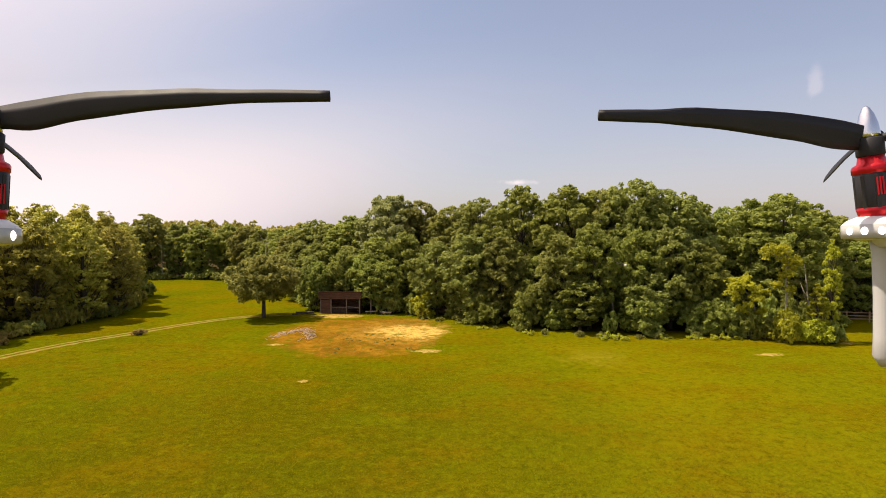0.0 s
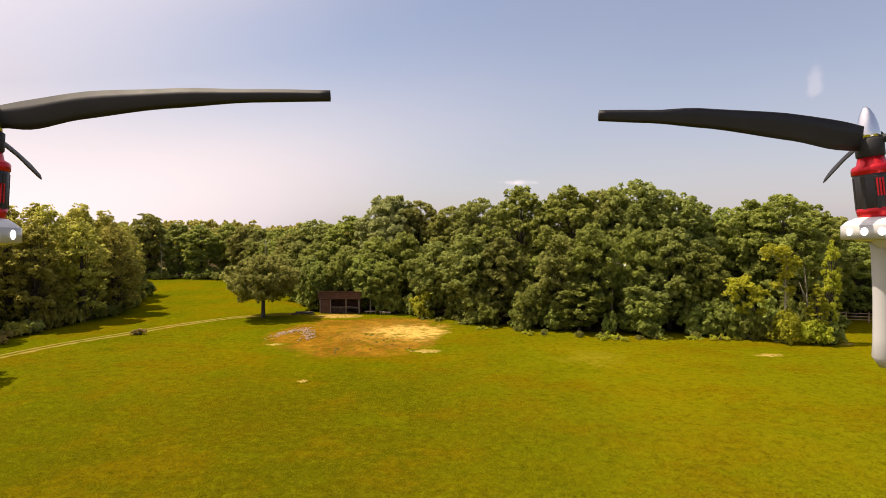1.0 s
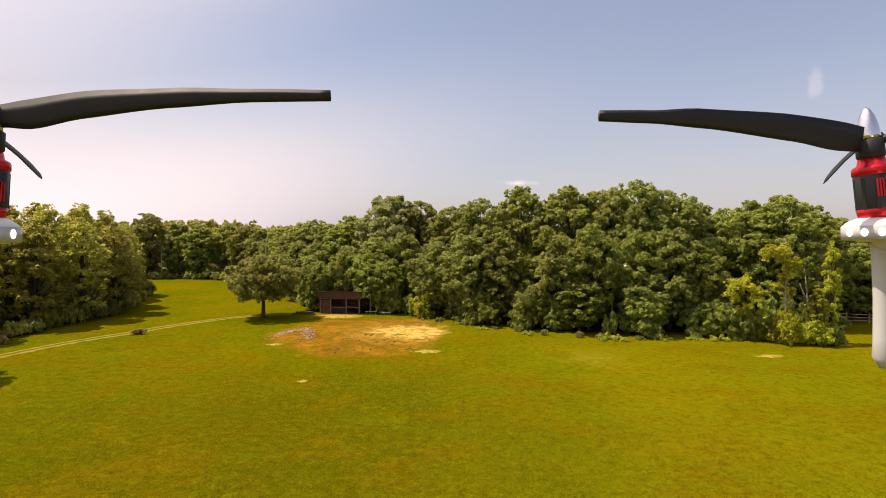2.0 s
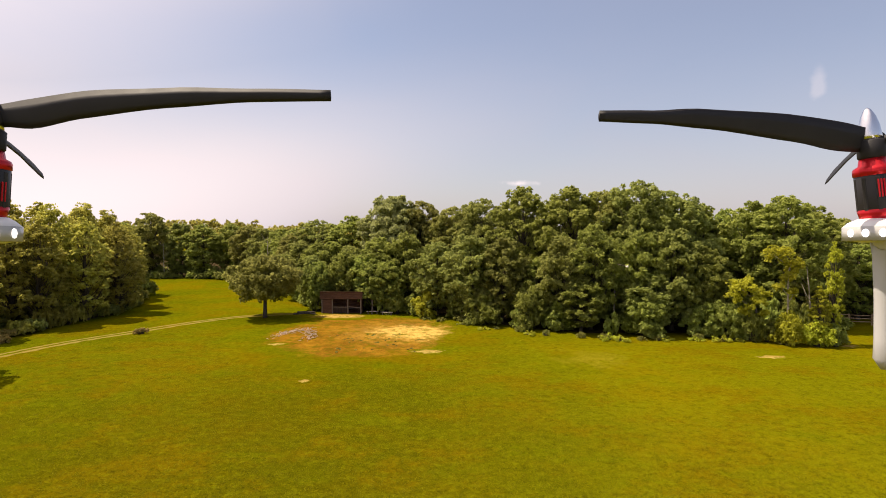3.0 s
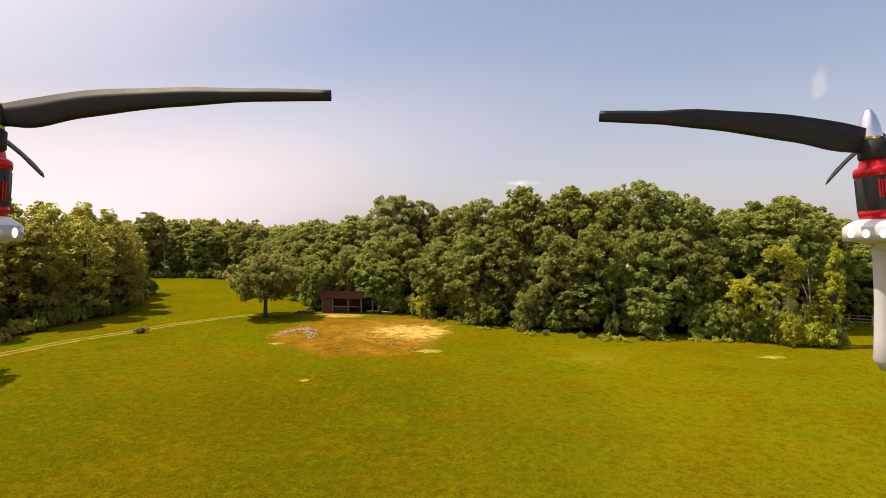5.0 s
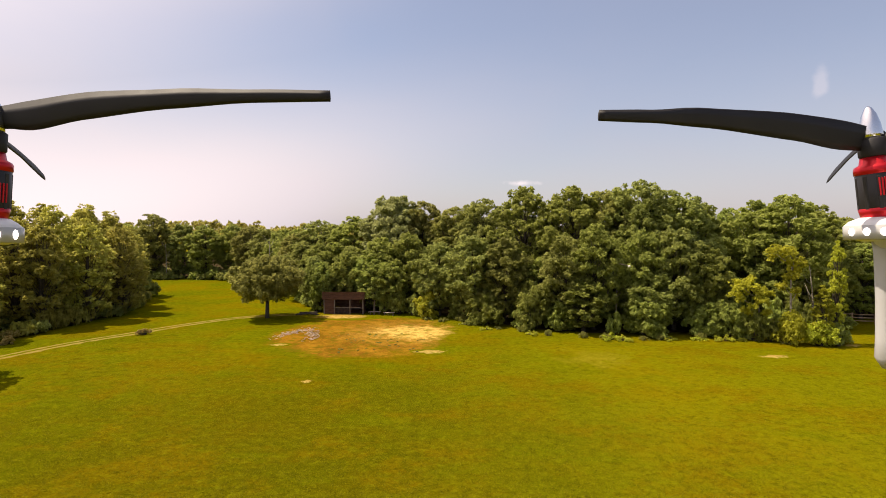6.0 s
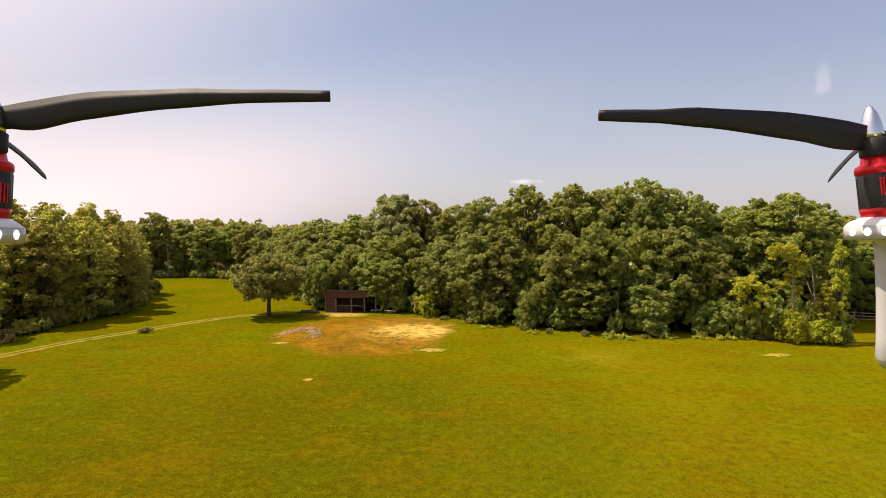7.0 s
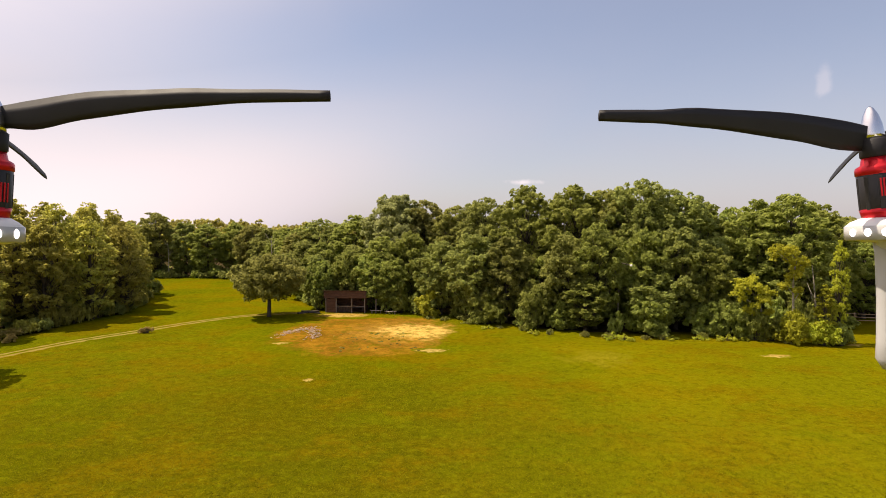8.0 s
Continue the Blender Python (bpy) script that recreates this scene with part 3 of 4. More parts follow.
def hedge(line, step, seed, back, kinds, tall, wide):
    rng = np.random.default_rng(seed)
    for (x0, y0), (x1, y1) in zip(line, line[1:]):
        d = math.hypot(x1 - x0, y1 - y0)
        for k in range(max(1, int(d / step))):
            t = (k + rng.uniform(0.2, 0.8)) / max(1, int(d / step))
            x, y = x0 + (x1 - x0) * t + rng.uniform(-0.5, 0.5), y0 + (y1 - y0) * t + rng.uniform(0, back)
            plant(kinds[int(rng.integers(len(kinds)))], x, y, rng.uniform(*tall), rng.uniform(*wide), rng.uniform(0, 360), USED)


hedge([(-10.5, 80), (-2, 75), (4.8, 69.5), (11.2, 65.2), (17, 63), (23.8, 62.6), (32, 62.8), (36, 61)], 3.6, 5, 2.4, (bush_a, bush_b, bush_c, bush_b), (1.0, 3.4), (1.1, 2.1))
hedge([(-52.4, 57.5), (-49.6, 62), (-49.0, 68), (-48.0, 75), (-50.0, 84), (-55.0, 93)], 1.2, 6, 1.0, (bush_c, bush_c, bush_b), (1.2, 3.4), (1.2, 2.0))
hedge([(-55, 60), (-56, 72), (-55.5, 84), (-56, 99)], 2.4, 16, 1.5, (bush_b, bush_a), (2.5, 5.5), (2.0, 2.8))
hedge([(-76, 127), (-60, 127), (-46, 123), (-36, 113), (-29, 101), (-24, 89), (-20, 84)], 2.8, 7, 1.6, (bush_a, bush_b), (1.5, 3.0), (1.8, 2.6))
hedge([(45.5, 65), (50, 69), (56, 76), (66, 78)], 3.0, 8, 1.5, (bush_a, bush_b, bush_c), (1.4, 3.0), (1.5, 2.4))

hedge([(-84, 132), (-66, 132), (-50, 128), (-39, 117), (-31, 105), (-25, 93)], 2.6, 17, 2.5, (bush_a, bush_b), (3.0, 6.0), (2.4, 3.4))

hedge([(-8, 86), (2, 80.5), (10, 75.5), (20, 71), (32, 70.5), (42, 70), (52, 77), (70, 83)], 2.2, 27, 2.5, (bush_a, bush_b), (3.0, 6.0), (1.8, 2.8))
hedge([(-64, 62), (-62, 75), (-62, 92)], 2.6, 28, 2.0, (bush_b, bush_c), (3.0, 6.0), (2.0, 3.0))

# the light green growth by the fence
def sapling(name, seed, label, material, bark, tall, lean, sprays, size, density):
    """A thin straggling tree: a bare crooked stem and separate sprays of leaves, rows (height, out x, out y, radius)."""
    rng = np.random.default_rng(seed)
    root = tagged(new(name), label, "tree")
    stem = [(0, 0, -0.3), (lean * 0.25 + 0.08, 0, tall * 0.3), (lean * 0.5 - 0.06, 0.05, tall * 0.6), (lean, 0, tall)]
    part_of("trunk", mesh(name + "_trunk", *tube(stem, [0.17, 0.13, 0.09, 0.02], 8), bark, True), root, "thin pale crooked trunk")
    blobs = []
    for h, ox, oy, r in sprays:
        s0 = Vector((lean * max(0.1, h - 1.2) / tall, 0, max(0.3, h - 1.2)))
        tip = Vector((lean * h / tall + ox, oy, h))
        part_of("branch", mesh("branch", *tube([s0, s0.lerp(tip, 0.55) + Vector((0, 0, -0.1)), tip], [0.06, 0.04, 0.012], 5), bark, True), root)
        for k in range(7):
            q = Vector(rng.normal(size=3)) * 0.45 * r
            blobs.append((tip.x + q.x, tip.y + q.y, tip.z + q.z * 0.8, r * rng.uniform(0.3, 0.6)))
    part_of("crown", leaf_mesh(name + "_crown", *leaves(rng, blobs, density, size), material), root)
    root["tall"], root["wide"] = tall, 2.5
    return root


yellow_tree = sapling("yellow_tree", 41, "thin yellowing tree with a pale bare trunk", YELLOW, PALE_BARK, 10.8, 0.2,
                      [(10.6, -0.9, -0.2, 1.0), (10.0, -1.9, 0.0, 1.2), (9.3, -0.2, -0.5, 0.9), (8.4, 0.2, 0.3, 0.8), (7.6, -0.4, -0.4, 0.7), (5.8, 0.4, -0.3, 0.6), (6.6, -0.8, 0.2, 0.7), (9.0, 0.9, 0.2, 0.7)], 0.27, 6.5)
plant(yellow_tree, 38.2, 58.6, 10.8, 2.5, 0, USED)
low_yellow = sapling("yellow_tree", 48, "low yellowing tree leaning out of the wood", YELLOW, PALE_BARK, 6.6, -1.2,
                     [(6.6, -0.7, -0.4, 1.1), (6.0, -1.5, -0.3, 1.3), (5.6, 0.2, -0.6, 1.2), (4.9, -1.9, -0.2, 1.0), (4.6, -0.3, -0.8, 1.0), (3.6, -1.1, -0.4, 0.8), (3.2, 0.3, -0.7, 0.8), (5.4, 1.0, -0.3, 0.7)], 0.27, 7.0)
plant(low_yellow, 36.4, 60.4, 6.7, 2.5, 0, USED)
vine = tree_kind("vine_clad_tree", 42, 10.6, 1.5, 0.01, 90, LIME, "narrow dead tree clad in bright green vine", limbs=0.6, size=0.28, density=9, shape=0.30)
plant(vine, 42.7, 57.8, 11.4, 1.15, 0, USED)
plant(vine, 40.9, 57.4, 6.6, 1.15, 100, USED)
big_bush = bush_kind("tall_bush", 43, 5.2, 3.2, 44, LIME, "tall light green bush on the lawn's edge", size=0.30, density=8.0)
plant(big_bush, 40.8, 57.4, 3.4, 1.9, 0, USED)
plant(big_bush, 38.0, 58.4, 4.4, 1.9, 140, USED)
for x, y, tall, wide in ((35.4, 60.4, 4.2, 2.1), (36.9, 59.8, 3.0, 1.6), (38.6, 62.5, 5.0, 2.2), (41.5, 62.5, 5.0, 2.2), (44.5, 67.0, 4.0, 2.2), (42.6, 57.0, 2.8, 1.6), (44.2, 58.6, 1.6, 1.2), (50.5, 67.5, 2.2, 1.8)):
    plant(bush_a, x, y, tall, wide, x * 37, USED)
bright_bush = bush_kind("bright_bush", 44, 4.6, 2.2, 26, LIME, "bright yellow-green young bush before the wood", size=0.34)
plant(bright_bush, -2.9, 75.0, 4.8, 2.0, 0, USED)
round_bush = bush_kind("round_bush", 45, 6.2, 3.3, 40, MAPLE, "broad leafy bush in front of the wood", size=0.32)
plant(round_bush, 24.2, 63.2, 6.4, 3.2, 0, USED)
plant(round_bush, 31.0, 63.4, 4.8, 2.6, 130, USED)
plant(round_bush, 5.2, 69.6, 5.6, 2.8, 250, USED)
plant(round_bush, 33.4, 62.0, 5.2, 2.5, 20, USED)
plant(round_bush, 11.0, 66.8, 7.0, 2.7, 300, USED)
plant(round_bush, 14.4, 66.2, 4.4, 2.2, 80, USED)
weed = bush_kind("weed_clump", 46, 0.8, 1.0, 12, DRY, "low clump of dry brown weeds by the track", size=0.16, density=26, category="weeds")
plant(weed, -35.7, 61.7, 0.85, 1.0, 0, USED)
for x, y, tall, wide in ((-48.2, 57.2, 1.0, 1.3), (-50.0, 59.4, 1.2, 1.4)):
    plant(weed, x, y, tall, wide, x * 50, USED)
edge_weed = bush_kind("weed_clump", 47, 0.7, 1.1, 14, RUST, "low green weeds along the wood's edge", size=0.13, density=34, category="weeds", group="weeds along the wood")
hedge([(-9, 77.4), (-2, 73.0), (4.8, 67.4), (11.2, 63.2), (17, 61), (23.8, 60.4), (32, 60.6), (36, 58.6), (44, 56.4)], 3.0, 25, 1.2, (edge_weed,), (0.3, 0.9), (0.5, 1.2))
bright_weed = bush_kind("weed_clump", 50, 0.8, 1.2, 16, LIME, "low bright green weeds before the wood", size=0.12, density=30, category="weeds", group="weeds along the wood")
for x, y, tall, wide in ((18.9, 60.6, 0.9, 1.3), (20.4, 60.2, 0.7, 1.2), (10.4, 63.4, 0.6, 1.0), (31.8, 60.2, 0.8, 1.3), (33.6, 60.6, 0.6, 1.2), (5.0, 66.6, 0.5, 1.0), (25.8, 60.6, 0.5, 1.1), (29.2, 60.8, 0.6, 1.2)):
    plant(bright_weed, x, y, tall, wide, x * 53, USED)
# weeds that come up through the infield
soil_weed = bush_kind("weed_clump", 52, 0.2, 0.3, 9, RUST, "tiny dull green weed growing through bare soil", size=0.06, density=150, category="weeds", group="weeds of the infield")
for k, (x, y) in enumerate([(-12.6, 61.8), (-11.0, 60.2), (-8.4, 62.6), (-6.4, 60.3), (-4.6, 61.6), (-7.3, 58.3), (-8.5, 55.6), (-3.5, 55.7), (-5.4, 63.0), (-10.3, 59.2), (-5.5, 57.4), (-10.9, 55.1), (-8.6, 60.3), (-3.0, 60.4)]):
    for dx, dy in ((0.0, 0.0), (0.9 - 0.5 * (k % 3), 0.8 - 0.7 * (k % 4)), (-0.7 + 0.4 * (k % 2), 0.5 * (k % 3) - 0.9)):
        plant(soil_weed, x + dx, y + dy, 0.10 + 0.03 * (k % 4), 0.16 + 0.05 * (k % 3), k * 71 + dx * 90, USED)


def snag(x, y, tall, seed, lean, limb=False):
    """A bare pale trunk with a few broken limbs."""
    rng = np.random.default_rng(seed)
    root = tagged(new("dead_tree"), "thin bare pale dead trunk with broken branches", "tree")
    root.location = (x, y, float(gz(x, y)))
    stem = [tube([(0, 0, -0.3), (lean * 0.3, 0, tall * 0.4), (lean * 0.6, 0.1, tall * 0.75), (lean, 0, tall)], [0.13, 0.10, 0.07, 0.02], 7)]
    part_of("trunk", mesh("dead_trunk", *joined(stem), PALE_BARK, True), root)
    for k in range(5):
        h = tall * rng.uniform(0.45, 0.92)
        a = rng.uniform(0, 6.28)
        e = Vector((math.cos(a) * 1.2, math.sin(a) * 0.8, rng.uniform(0.7, 1.5)))
        s = Vector((lean * h / tall, 0, h))
        part_of("branch", mesh("dead_branch", *tube([s, s + e * 0.5, s + e + Vector((0, 0, 0.3))], [0.05, 0.035, 0.01], 5), PALE_BARK, True), root)
    if limb:
        a = Vector((lean * 0.9, 0, 8.4))
        limb_end = a + Vector((-0.1, -3.9, 0.1))
        part_of("limb", mesh("limb", *tube([a, a + Vector((-0.7, -2.2, 0.25)), limb_end], [0.07, 0.06, 0.05], 6), BARK, True), root, "grey-brown broken limb")
        part_of("broken_end", mesh("broken_end", *tube([limb_end, limb_end + Vector((0.1, -0.12, -0.06)), limb_end + Vector((0.24, -0.2, -0.1))], [0.07, 0.17, 0.10], 7), BLEACHED, True), root, "bleached white broken limb end")


snag(41.4, 59.0, 8.6, 2, -0.9)
snag(31.9, 74, 9.0, 3, 0.4)
snag(21.4, 66.4, 9.4, 6, 0.2, True)
snag(-32.8, 97, 11.0, 4, 0.3)
snag(-68.2, 128, 8.6, 5, -0.2)


def far_wood():
    """The woods that run on behind: crowns too many and too far to tell apart."""
    rng = np.random.default_rng(77)
    blobs = []
    for k in range(210):
        x, y = rng.uniform(-230, 230), rng.uniform(142, 215)
        top = rng.uniform(11.6, 15.2) + (y - 142) * 0.012
        for j in range(9):
            r = rng.uniform(1.3, 2.4)
            blobs.append((x + rng.normal() * 2.2, y + rng.normal() * 2.2, top - r - abs(rng.normal()) * 3.0, r))
    for k in range(120):
        x = rng.uniform(-20, 110)
        y = 92 + rng.uniform(0, 30)
        top = rng.uniform(11.0, 13.6)
        for j in range(8):
            r = rng.uniform(1.2, 2.2)
            blobs.append((x + rng.normal() * 2, y + rng.normal() * 2, top - r - abs(rng.normal()) * 3.5, r))
    v, f = leaves(rng, blobs, 2.2, 0.85, 0.8, 4)
    tagged(new("far_wood", leaf_mesh("far_wood", v, f, OLIVE)), "distant mass of dark green woodland", "woods", kind="stuff")


far_wood()


# ---- the shelter ----
def shelter():
    """An open-fronted board shelter: back and side walls, posts, a low bench, and a roof that falls to the front."""
    root = tagged(new("shelter"), "open-fronted brown board shelter under the trees", "shed")
    root.location = (-15.2, 79.0, float(gz(-15.2, 79.0)))
    w, d, hf, hb = 2.95, 1.4, 3.25, 2.75
    for k in range(11):                       # back wall, board by board
        z = 0.05 + k * 0.235
        part("board", box(bmesh.new(), (-w, d - 0.03, z), (w, d, z + 0.225), 0.006), BOARD, root)
    for side in (-w, w - 0.03):
        for k in range(11):
            z = 0.05 + k * 0.235
            part("board", box(bmesh.new(), (side, -d + 0.07, z), (side + 0.03, d - 0.04, z + 0.225), 0.006), BOARD, root)
    for k in range(9):                        # closed front bay
        z = 0.05 + k * 0.235
        part("board", box(bmesh.new(), (-w + 0.16, -d - 0.03, z), (-1.42, -d, z + 0.225), 0.006), BOARD, root)
    for x in (-w + 0.08, -1.34, 0.95, w - 0.08):
        part("post", box(bmesh.new(), (x - 0.08, -d - 0.08, -0.3), (x + 0.08, -d + 0.06, hf - 0.12), 0.012), POST, root, "grey squared post")
    tilt = Matrix.Rotation(math.atan2(hb - hf, 2 * d), 4, "X")
    for k in range(13):                       # roof boards
        x = -w - 0.2 + k * 0.485
        part("roof_board", box(bmesh.new(), (x, -d - 0.35, 3.02), (x + 0.465, d + 0.25, 3.08), 0.008, tilt), BOARD, root)
    for k in range(4):                        # deep boarded front over the openings
        z = 2.24 + k * 0.265
        part("fascia_board", box(bmesh.new(), (-w - 0.2, -d - 0.17, z), (w + 0.2, -d - 0.12, z + 0.255), 0.008), BOARD, root)
    part("bench_seat", box(bmesh.new(), (-w + 0.2, d - 0.55, 0.44), (w - 0.2, d - 0.12, 0.50), 0.01), POST, root)
    for x in (-2.2, 0.0, 2.2):
        part("bench_leg", box(bmesh.new(), (x - 0.05, d - 0.5, -0.2), (x + 0.05, d - 0.16, 0.44), 0.01), POST, root)
    gate = part("gate", box(bmesh.new(), (-1.24, -d - 0.03, 0.98), (0.86, -d + 0.03, 1.08), 0.01), POST, root, "low grey rail gate")
    for k in range(9):
        x = -1.2 + k * 0.225
        part("picket", box(bmesh.new(), (x, -d - 0.02, 0.12), (x + 0.19, -d + 0.01, 0.96), 0.006), DARK_BOARD, gate)
    rail_turn = Matrix.Rotation(radians(4), 4, "Y")
    part("rail", box(bmesh.new(), (1.04, -d - 0.02, 0.98), (w - 0.16, -d + 0.03, 1.08), 0.01, rail_turn), POST, root)
    part("floor", box(bmesh.new(), (-w, -d, -0.25), (w, d, 0.04), 0.01), BOARD, root)



shelter()


def lone_post(x, y, tall):
    ob = part("fence_post", box(bmesh.new(), (-0.08, -0.08, -0.4), (0.08, 0.08, tall), 0.02), POST, None)
    ob.matrix_basis = pose(x, y, float(gz(x, y)), 0, 1.5, 20)
    tagged(ob, "grey weathered wooden post beside the shelter", "post")


lone_post(-10.7, 77.6, 2.2)
# boughs that hang over the shelter's roof
bough = tree_kind("overhanging_tree", 49, 9.0, 3.6, 0.20, 110, MAPLE, "young leafy tree hanging over the shelter roof", size=0.30, shape=0.7, foot=0.1, limbs=0.7)
plant(bough, -12.4, 82.2, 8.6, 3.6, 40, USED)
plant(maple_a, -8.4, 79.2, 8.0, 2.8, 75, USED)
plant(bough, -15.6, 81.9, 9.2, 3.0, 170, USED)
plant(bough, -19.4, 80.6, 7.6, 2.3, 260, USED)
for x, y, tall, wide in ((-9.2, 78.5, 4.2, 1.9), (-7.0, 77.9, 3.6, 1.8), (-4.9, 77.0, 3.4, 1.8), (-3.2, 75.4, 2.6, 1.6), (-19.8, 80.0, 3.2, 1.7), (-12.0, 81.6, 4.4, 2.0)):
    plant(bush_a, x, y, tall, wide, x * 61, USED)


def bench(x, y, turn):
    root = tagged(new("bench"), "low pale plank bench beside the shelter", "bench", "benches")
    root.matrix_basis = pose(x, y, float(gz(x, y)), 0, 0, turn)
    for k in (0, 1):
        part("plank", box(bmesh.new(), (-0.9, -0.2 + k * 0.21, 0.42), (0.9, -0.01 + k * 0.21, 0.47), 0.008), BONE, root)
    for px in (-0.65, 0.65):
        part("leg", box(bmesh.new(), (px - 0.05, -0.17, -0.1), (px + 0.05, 0.17, 0.418), 0.01), POST, root)


bench(-10.6, 77.6, 8)
bench(-8.4, 76.9, -12)


def fallen_log(x, y, length, r, turn, seed):
    rng = np.random.default_rng(seed)
    pts = [(length * (k / 6 - 0.5), rng.normal() * 0.05, r * 0.85 + rng.normal() * 0.02) for k in range(7)]
    ob = new("log", mesh("log", *tube(pts, [r * (1.05 - 0.06 * k) for k in range(7)], 10), BARK, True))
    ob.matrix_basis = pose(x, y, float(gz(x, y)), 0, 0, turn)
    tagged(ob, "weathered brown log lying on the lawn", "log", "logs")


fallen_log(-20.4, 77.6, 2.6, 0.19, 12, 1)
fallen_log(-19.6, 76.7, 2.0, 0.16, -20, 2)
fallen_log(-21.2, 76.6, 1.6, 0.14, 30, 3)


def stick_heap(line, spread, count):
    """A low bent swathe of bleached sticks and chips along a line."""
    rng = np.random.default_rng(51)
    chip = timber_material("grey_brown_sticks", (0.42, 0.32, 0.26), (0.60, 0.49, 0.42))
    x0, y0 = line[1]
    root = tagged(new("stick_heap"), "low bent heap of bleached grey sticks on the infield", "wood pile")
    root.location = (x0, y0, float(gz(x0, y0)) + 0.04)
    kinds = [mesh("stick", *tube([(-0.45, 0, 0), (0, rng.normal() * 0.05, 0.03), (0.45, rng.normal() * 0.06, 0)], [0.04, 0.05, 0.025], 5), chip, True) for k in range(4)]
    for k in range(count):
        t = rng.uniform(0, len(line) - 1)
        i = min(int(t), len(line) - 2)
        u = t - i
        x, y = [line[i][q] * (1 - u) + line[i + 1][q] * u - (x0, y0)[q] + rng.normal() * spread[q] for q in (0, 1)]
        ob = part_of("stick", kinds[k % 4], root)
        size = rng.uniform(0.18, 0.55)
        ob.matrix_basis = pose(x, y, 0.05 + rng.uniform(0, 0.10), rng.uniform(-10, 10), rng.uniform(-14, 14), rng.uniform(0, 360)) @ Matrix.Diagonal((size, size, size, 1))


stick_heap([(-19.8, 60.8), (-18.6, 63.6), (-17.0, 65.0), (-16.0, 62.6), (-15.3, 59.4)], (0.36, 0.7), 298)


def rail_fence():
    root = tagged(new("rail_fence"), "rustic weathered wooden rail fence by the trees", "fence")
    root.matrix_basis = pose(56.6, 70.6, float(gz(56.6, 70.6)), 0, 0, -18)
    for k in range(4):
        part("post", box(bmesh.new(), (-4.6 + k * 2.6, -0.08, -0.4), (-4.44 + k * 2.6, 0.08, 1.45), 0.02), RAIL, root)
    for k in range(3):
        for j in range(3):
            z = 0.42 + j * 0.42
            x = -4.6 + k * 2.6
            part_of("rail", mesh("rail", *tube([(x - 0.1, 0.1 * (k % 2) - 0.05, z), (x + 1.3, 0, z - 0.03), (x + 2.8, 0.1 * (k % 2) - 0.05, z + 0.02)], [0.06, 0.07, 0.055], 6), RAIL, True), root)


rail_fence()

# bare and pale spots in the lawn
round_patch("worn_path", -15.0, 75.4, 4.4, 2.4, worn_material("path_soil", (0.30, 0.18, 0.030), (0.50, 0.34, 0.100), 4.4, 2.4, 0.6, None, 0.4, 1.6), "trodden pale soil before the shelter", 0.06, 8, 32)
SPOT = worn_material("dry_spot", (0.28, 0.19, 0.035), (0.46, 0.33, 0.095), 1.5, 1.2, 0.6, None, 0.7, 3.0)
for x, y, sx, sy in ((-1.6, 54.6, 1.25, 0.75), (-11.7, 43.8, 0.32, 0.4), (33.1, 52.8, 1.1, 0.6), (44.3, 57.2, 0.8, 0.6), (-18.2, 57.2, 0.7, 0.5)):
    ob = round_patch("bare_spot", x, y, 1.5, 1.2, SPOT, "small worn spot of dry soil in the lawn", 0.06, 5, 20)
    ob.scale = (sx, sy, 1)


round_patch("pale_turf", 15.2, 52.4, 4.2, 3.6, worn_material("pale_turf", (0.130, 0.120, 0.003), (0.200, 0.165, 0.010), 4.2, 3.6, 0.8, None, 0.8, 4.0), "faded yellow-green patch of turf", 0.05, 8, 32)


# ---- grass blades ----
def grass_tufts():
    """Short upright blades over the near lawn."""
    rng = np.random.default_rng(9)
    n = 110000
    y = 20 + 44 * rng.uniform(0, 1, n) ** 1.25
    x = rng.uniform(-0.9, 0.9, n) * y
    z = gz(x, y)
    a = rng.uniform(0, 2 * math.pi, n)
    h = rng.uniform(0.015, 0.042, n)
    w = rng.uniform(0.012, 0.035, n)
    dx, dy = np.cos(a) * w, np.sin(a) * w
    lx, ly = rng.normal(size=n) * 0.09, rng.normal(size=n) * 0.09
    quad = np.stack([np.stack([x - dx, y - dy, z - 0.01], 1), np.stack([x + dx, y + dy, z - 0.01], 1),
                     np.stack([x + lx + dx * 0.4, y + ly + dy * 0.4, z + h], 1), np.stack([x + lx - dx * 0.4, y + ly - dy * 0.4, z + h], 1)], 1).reshape(-1, 3)
    me = leaf_mesh("grass", quad, np.arange(len(quad)).reshape(-1, 4), leaf_material("grass_blades", (0.09, 0.085, 0.002), (0.20, 0.175, 0.004), 0.9))
    tagged(new("grass", me), "short olive-green grass blades", "grass", kind="stuff")


grass_tufts()


# ---- the quadcopter that carries the camera ----
BLADE = plain_material("black_plastic", (0.008, 0.007, 0.009), 0.66)
RED = plain_material("red_anodised", (0.55, 0.012, 0.020), 0.30, 0.55)
WINDING = plain_material("dark_windings", (0.018, 0.016, 0.016), 0.45, 0.2)
CHROME = plain_material("polished_aluminium", (0.80, 0.80, 0.82), 0.22, 1.0)
SHELL = plain_material("white_plastic", (0.70, 0.70, 0.70), 0.42, 0.0, 0.15)
# the white plastic again, painted greyer for the shade on the leg
LEG = plain_material("grey_white_plastic", (0.50, 0.50, 0.51), 0.45, 0.0, 0.2)
CLEAR = plain_material("grey_clear_plastic", (0.46, 0.46, 0.45), 0.25, 0.0, 0.3)
LED = plain_material("lit_led", (0.9, 0.9, 0.88), 0.2, 0.0, 0.05, 60.0, 3.0)


